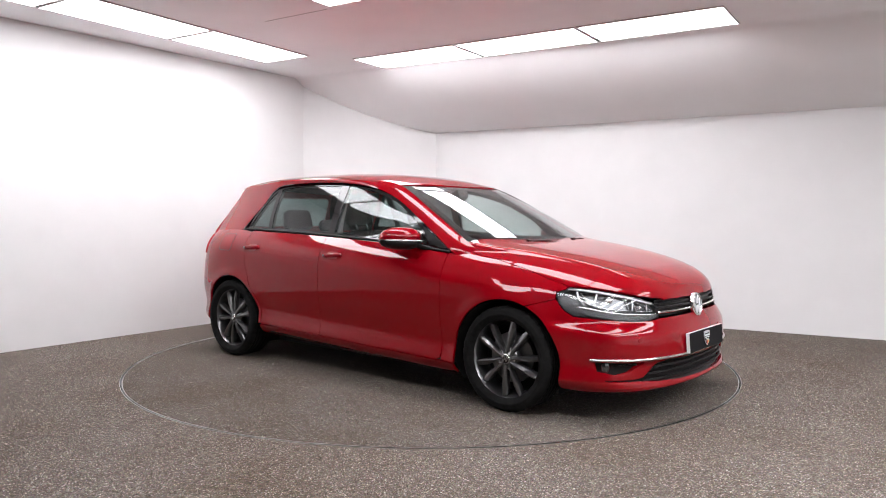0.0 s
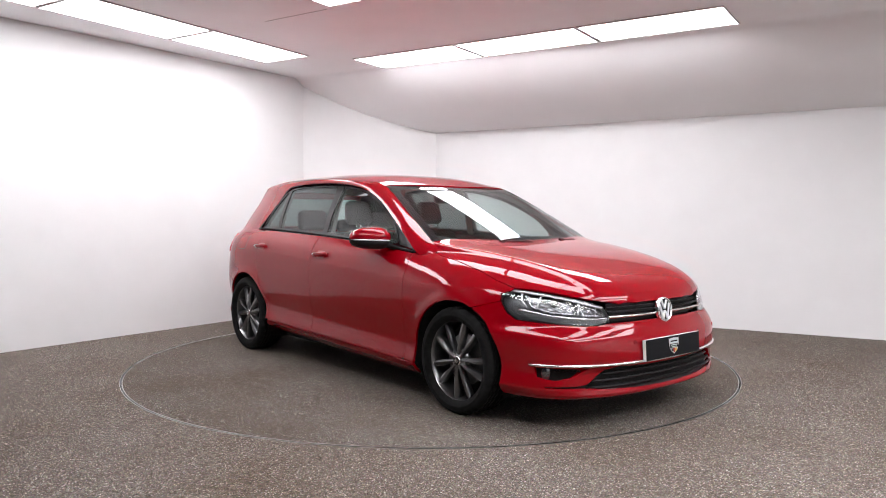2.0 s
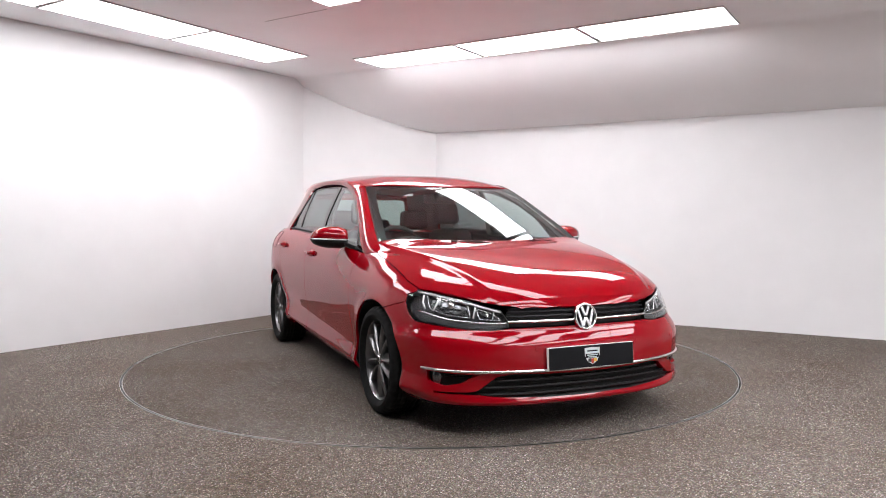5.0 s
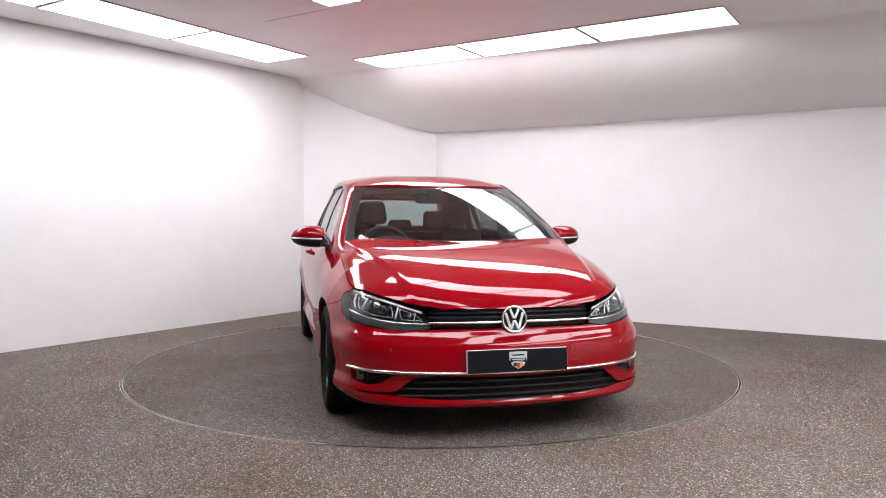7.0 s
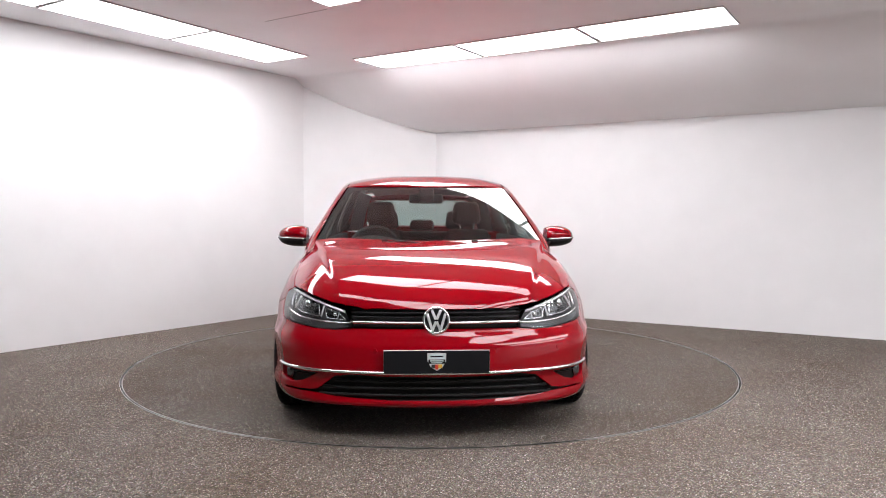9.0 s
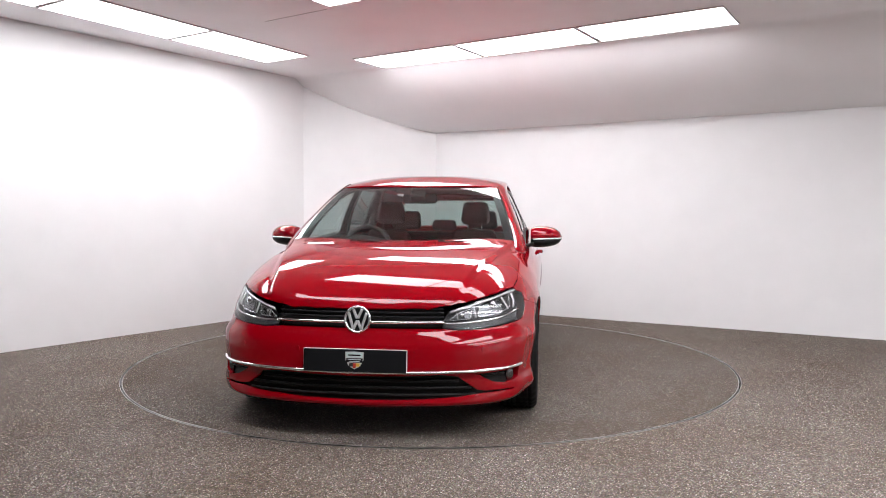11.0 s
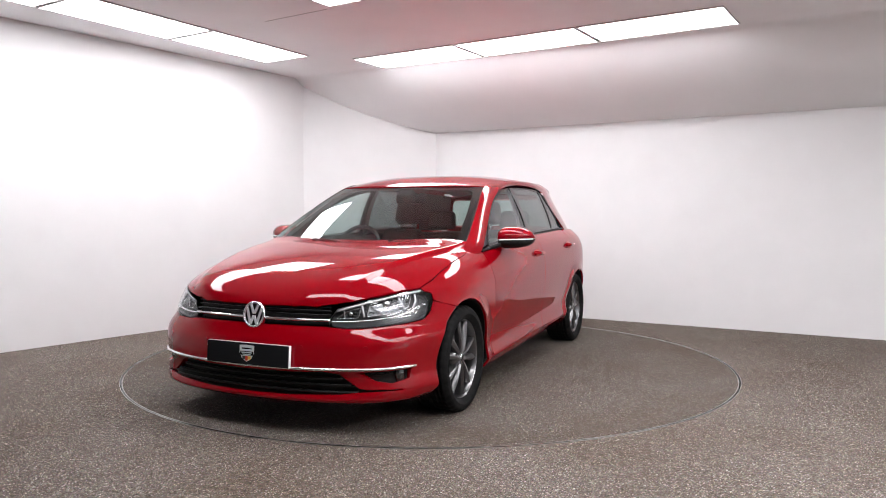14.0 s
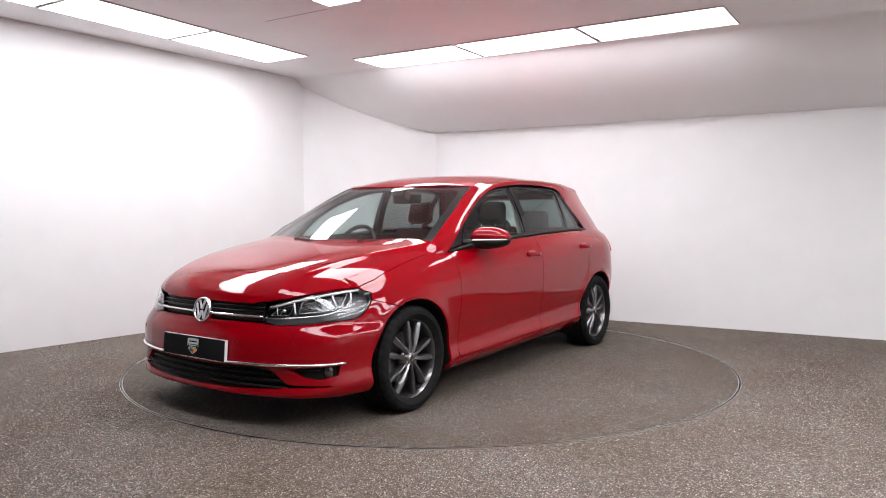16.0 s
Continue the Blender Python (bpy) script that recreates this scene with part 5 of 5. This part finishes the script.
def build_cabin():
    for side in (1, -1):
        y = side * 0.352
        seat = part("front_seat", pad(-0.12, 0.38, y - 0.26, y + 0.26, 0.34, 0.50, 4, 0.06, 0, 0, 0.4), CLOTH, CAR, "dark cloth front seat")
        part("seat_back", pad(-0.22, -0.08, y - 0.25, y + 0.25, 0.44, 1.035, 19, 0.055, 0.32, -0.12, 0.45), CLOTH, seat)
        part("headrest", pad(-0.445, -0.345, y - 0.122, y + 0.122, 1.040, 1.228, 12, 0.062, 0.16, -0.4, 1.05), CLOTH, seat, "dark cloth headrest on chrome stalks")
        for dy in (-0.055, 0.055):
            part("headrest_stalk", tube_mesh("headrest_stalk", [(-0.335, y + dy, 0.98), (-0.385, y + dy, 1.09)], 0.006, 8), SATIN, seat)
        # inner door trims and door-top padding
        trim = box_bm(-1.0, 0.82, side * 0.70 - 0.03, side * 0.70 + 0.03, 0.30, 0.955, 0.02)
        part("door_trim", trim, DASH, CAR)
        # screen pillar trims and rear pillar trims in pale headlining cloth
        a = [(0.93, 0.665, 0.945), (0.60, 0.610, 1.13), (0.24, 0.535, 1.30), (0.0, 0.53, 1.335)]
        b = [(0.84, 0.725, 0.93), (0.50, 0.665, 1.12), (0.20, 0.60, 1.265), (0.0, 0.575, 1.32)]
        if side < 0:
            a, b = mirror_pts(a), mirror_pts(b)
        part("pillar_trim", strip("pillar_trim", a, b, LINER, -0.015, 24, 4), None, CAR, "pale grey pillar trim")
        for x0, x1, mt in ((-0.29, -0.22, LINER), (-1.28, -1.02, DASH)):
            c = [(x0, side * 0.690, 0.94), (x0, side * 0.640, 1.15), (x0 + 0.01, side * 0.555, 1.335)]
            d = [(x1, side * 0.690, 0.94), (x1, side * 0.640, 1.15), (x1 - 0.01, side * 0.555, 1.335)]
            if x0 < -1:
                c = [(-1.75, side * 0.58, 0.96), (-1.72, side * 0.54, 1.15), (-1.62, side * 0.48, 1.30)]
                d = [(-1.30, side * 0.685, 0.97), (-1.16, side * 0.615, 1.18), (-1.06, side * 0.555, 1.32)]
            part("pillar_trim", strip("pillar_trim", c, d, mt, 0.0, 14, 4), None, CAR)
        part("rear_headrest", pad(-1.145, -1.055, y - 0.14, y + 0.14, 0.99, 1.155, 10, 0.04, 0.12, -1.1, 1.0), CLOTH, CAR, "dark cloth rear headrest")
    part("rear_headrest", pad(-1.145, -1.06, -0.115, 0.115, 0.975, 1.075, 10, 0.035, 0.1, -1.1, 1.0), CLOTH, CAR, "dark cloth rear headrest")
    bench = part("rear_seat", pad(-0.95, -0.45, -0.62, 0.62, 0.34, 0.52, 4, 0.06), CLOTH, CAR, "dark cloth rear bench seat")
    part("bench_back", pad(-1.03, -0.90, -0.60, 0.60, 0.46, 0.975, 16, 0.05, 0.04, -0.95, 0.5), CLOTH, bench)
    part("parcel_shelf", box_bm(-1.72, -1.10, -0.56, 0.56, 0.935, 0.955, 0.006), DASH, CAR)
    # dashboard: a swept top with a binnacle hood over the wheel on the right-hand side
    rings = []
    for yv in np.linspace(-0.68, 0.68, 25):
        hood = 0.045 * math.exp(-((yv + 0.37) / 0.17) ** 2)
        prof = [(0.98, 0.905), (0.80, 0.925), (0.66, 0.930 + hood * 0.8), (0.57, 0.930 + hood), (0.53, 0.905 + hood * 0.7), (0.52, 0.80), (0.56, 0.60), (0.62, 0.42), (0.98, 0.42)]
        rings.append([(x, yv, z) for x, z in prof])
    part("dashboard", loft_rings("dashboard", rings, DASH), None, CAR, "black moulded dashboard with an instrument hood")
    part("console", box_bm(-0.35, 0.60, -0.10, 0.10, 0.30, 0.56, 0.03), DASH, CAR)
    # steering wheel
    wm = Matrix.Translation((0.40, -0.37, 0.865)) @ Matrix.Rotation(math.radians(-24), 4, "Y")
    ring = [tuple(wm @ Vector((0, 0.178 * math.cos(a), 0.178 * math.sin(a)))) for a in np.linspace(0, 2 * math.pi, 40)[:-1]]
    sw = part("steering_wheel", tube_mesh("steering_wheel", ring, 0.015, 10, closed=True), DASH, CAR, "black leather steering wheel")
    hubm = box_bm(-0.02, 0.03, -0.075, 0.075, -0.06, 0.06, 0.02)
    hubm.transform(wm)
    part("wheel_boss", hubm, DASH, sw)
    for a in (0, 180, 270):
        sp = box_bm(-0.008, 0.010, 0.05, 0.175, -0.016, 0.016, 0.005)
        sp.transform(wm @ Matrix.Rotation(math.radians(a), 4, "X"))
        part("wheel_spoke", sp, SATIN if a == 270 else DASH, sw)
    part("steering_column", tube_mesh("steering_column", [(0.41, -0.37, 0.86), (0.60, -0.37, 0.78)], 0.035, 12), DASH, sw)
    # inside mirror with its sensor foot, and sun visors
    im = part("inside_mirror", pad(0.225, 0.262, -0.125, 0.125, 1.200, 1.270, 0, 0.016), GLOSS_BLACK, CAR, "black inside mirror on the windscreen")
    part("sensor_foot", pad(0.27, 0.35, -0.055, 0.055, 1.225, 1.292, 30, 0.015, 0, 0.31, 1.26), DASH, im)
    for y0, y1 in ((-0.50, -0.10), (0.10, 0.50)):
        part("sun_visor", pad(0.10, 0.25, y0, y1, 1.315, 1.333, -14, 0.008, 0, 0.17, 1.32), LINER, CAR)
    lining = [(0.27, -0.45), (0.32, 0), (0.27, 0.45), (0.1, 0.53), (-0.5, 0.54), (-1.2, 0.52), (-1.66, 0.45), (-1.68, 0), (-1.66, -0.45), (-1.2, -0.52), (-0.5, -0.54), (0.1, -0.53)]
    part("headlining", sheet("headlining", lining, map_roof, LINER, depth=0, lift=-0.03), None, CAR, "pale grey cloth headlining")
    part("rear_curtain", box_bm(-1.93, -1.80, -0.55, 0.55, 0.45, 0.95, 0.02), DASH, CAR)
    # floor pan and the dark mass of engine bay and boot
    part("floor_pan", box_bm(-0.90, 0.92, -0.72, 0.72, 0.150, 0.30, 0.02), UNDER, CAR)
    part("engine_bay", box_bm(0.86, 1.95, -0.49, 0.49, 0.155, 0.62, 0.03), UNDER, CAR)
    part("bulkhead", box_bm(0.86, 1.0, -0.70, 0.70, 0.28, 0.86, 0.02), UNDER, CAR)
    part("boot_floor", box_bm(-1.95, -0.88, -0.49, 0.49, 0.18, 0.55, 0.03), UNDER, CAR)
    for side in (1, -1):
        part("inner_wing", box_bm(1.0, 1.60, side * 0.52 - 0.05, side * 0.52 + 0.05, 0.62, 0.76, 0.01), UNDER, CAR)
        part("inner_side", box_bm(-1.90, -0.95, side * 0.60 - 0.02, side * 0.60 + 0.02, 0.64, 0.94, 0.005), UNDER, CAR)


build_wheels()
body_only = set(CAR.children)
build_lamps()
build_mirrors()
build_handles()
build_badges()
build_wipers()
build_cabin()
for o in CAR.children:
    if o not in body_only:
        o.location = (OFF_X, OFF_Y, 0)


# ---- movement ----
TURN = [(0.0, -40.45), (3.5, -58.35), (7.0, -77.19), (9.0, -87.90), (12.5, -106.66), (14.5, -117.29), (16.0, -125.30)]


def motions():
    walk(CAR, [(t, pose(0, 0, 0, 0, 0, a)) for t, a in TURN])
    walk(TURNTABLE, [(t, pose(0, 0, 0, 0, 0, a)) for t, a in TURN])


motions()
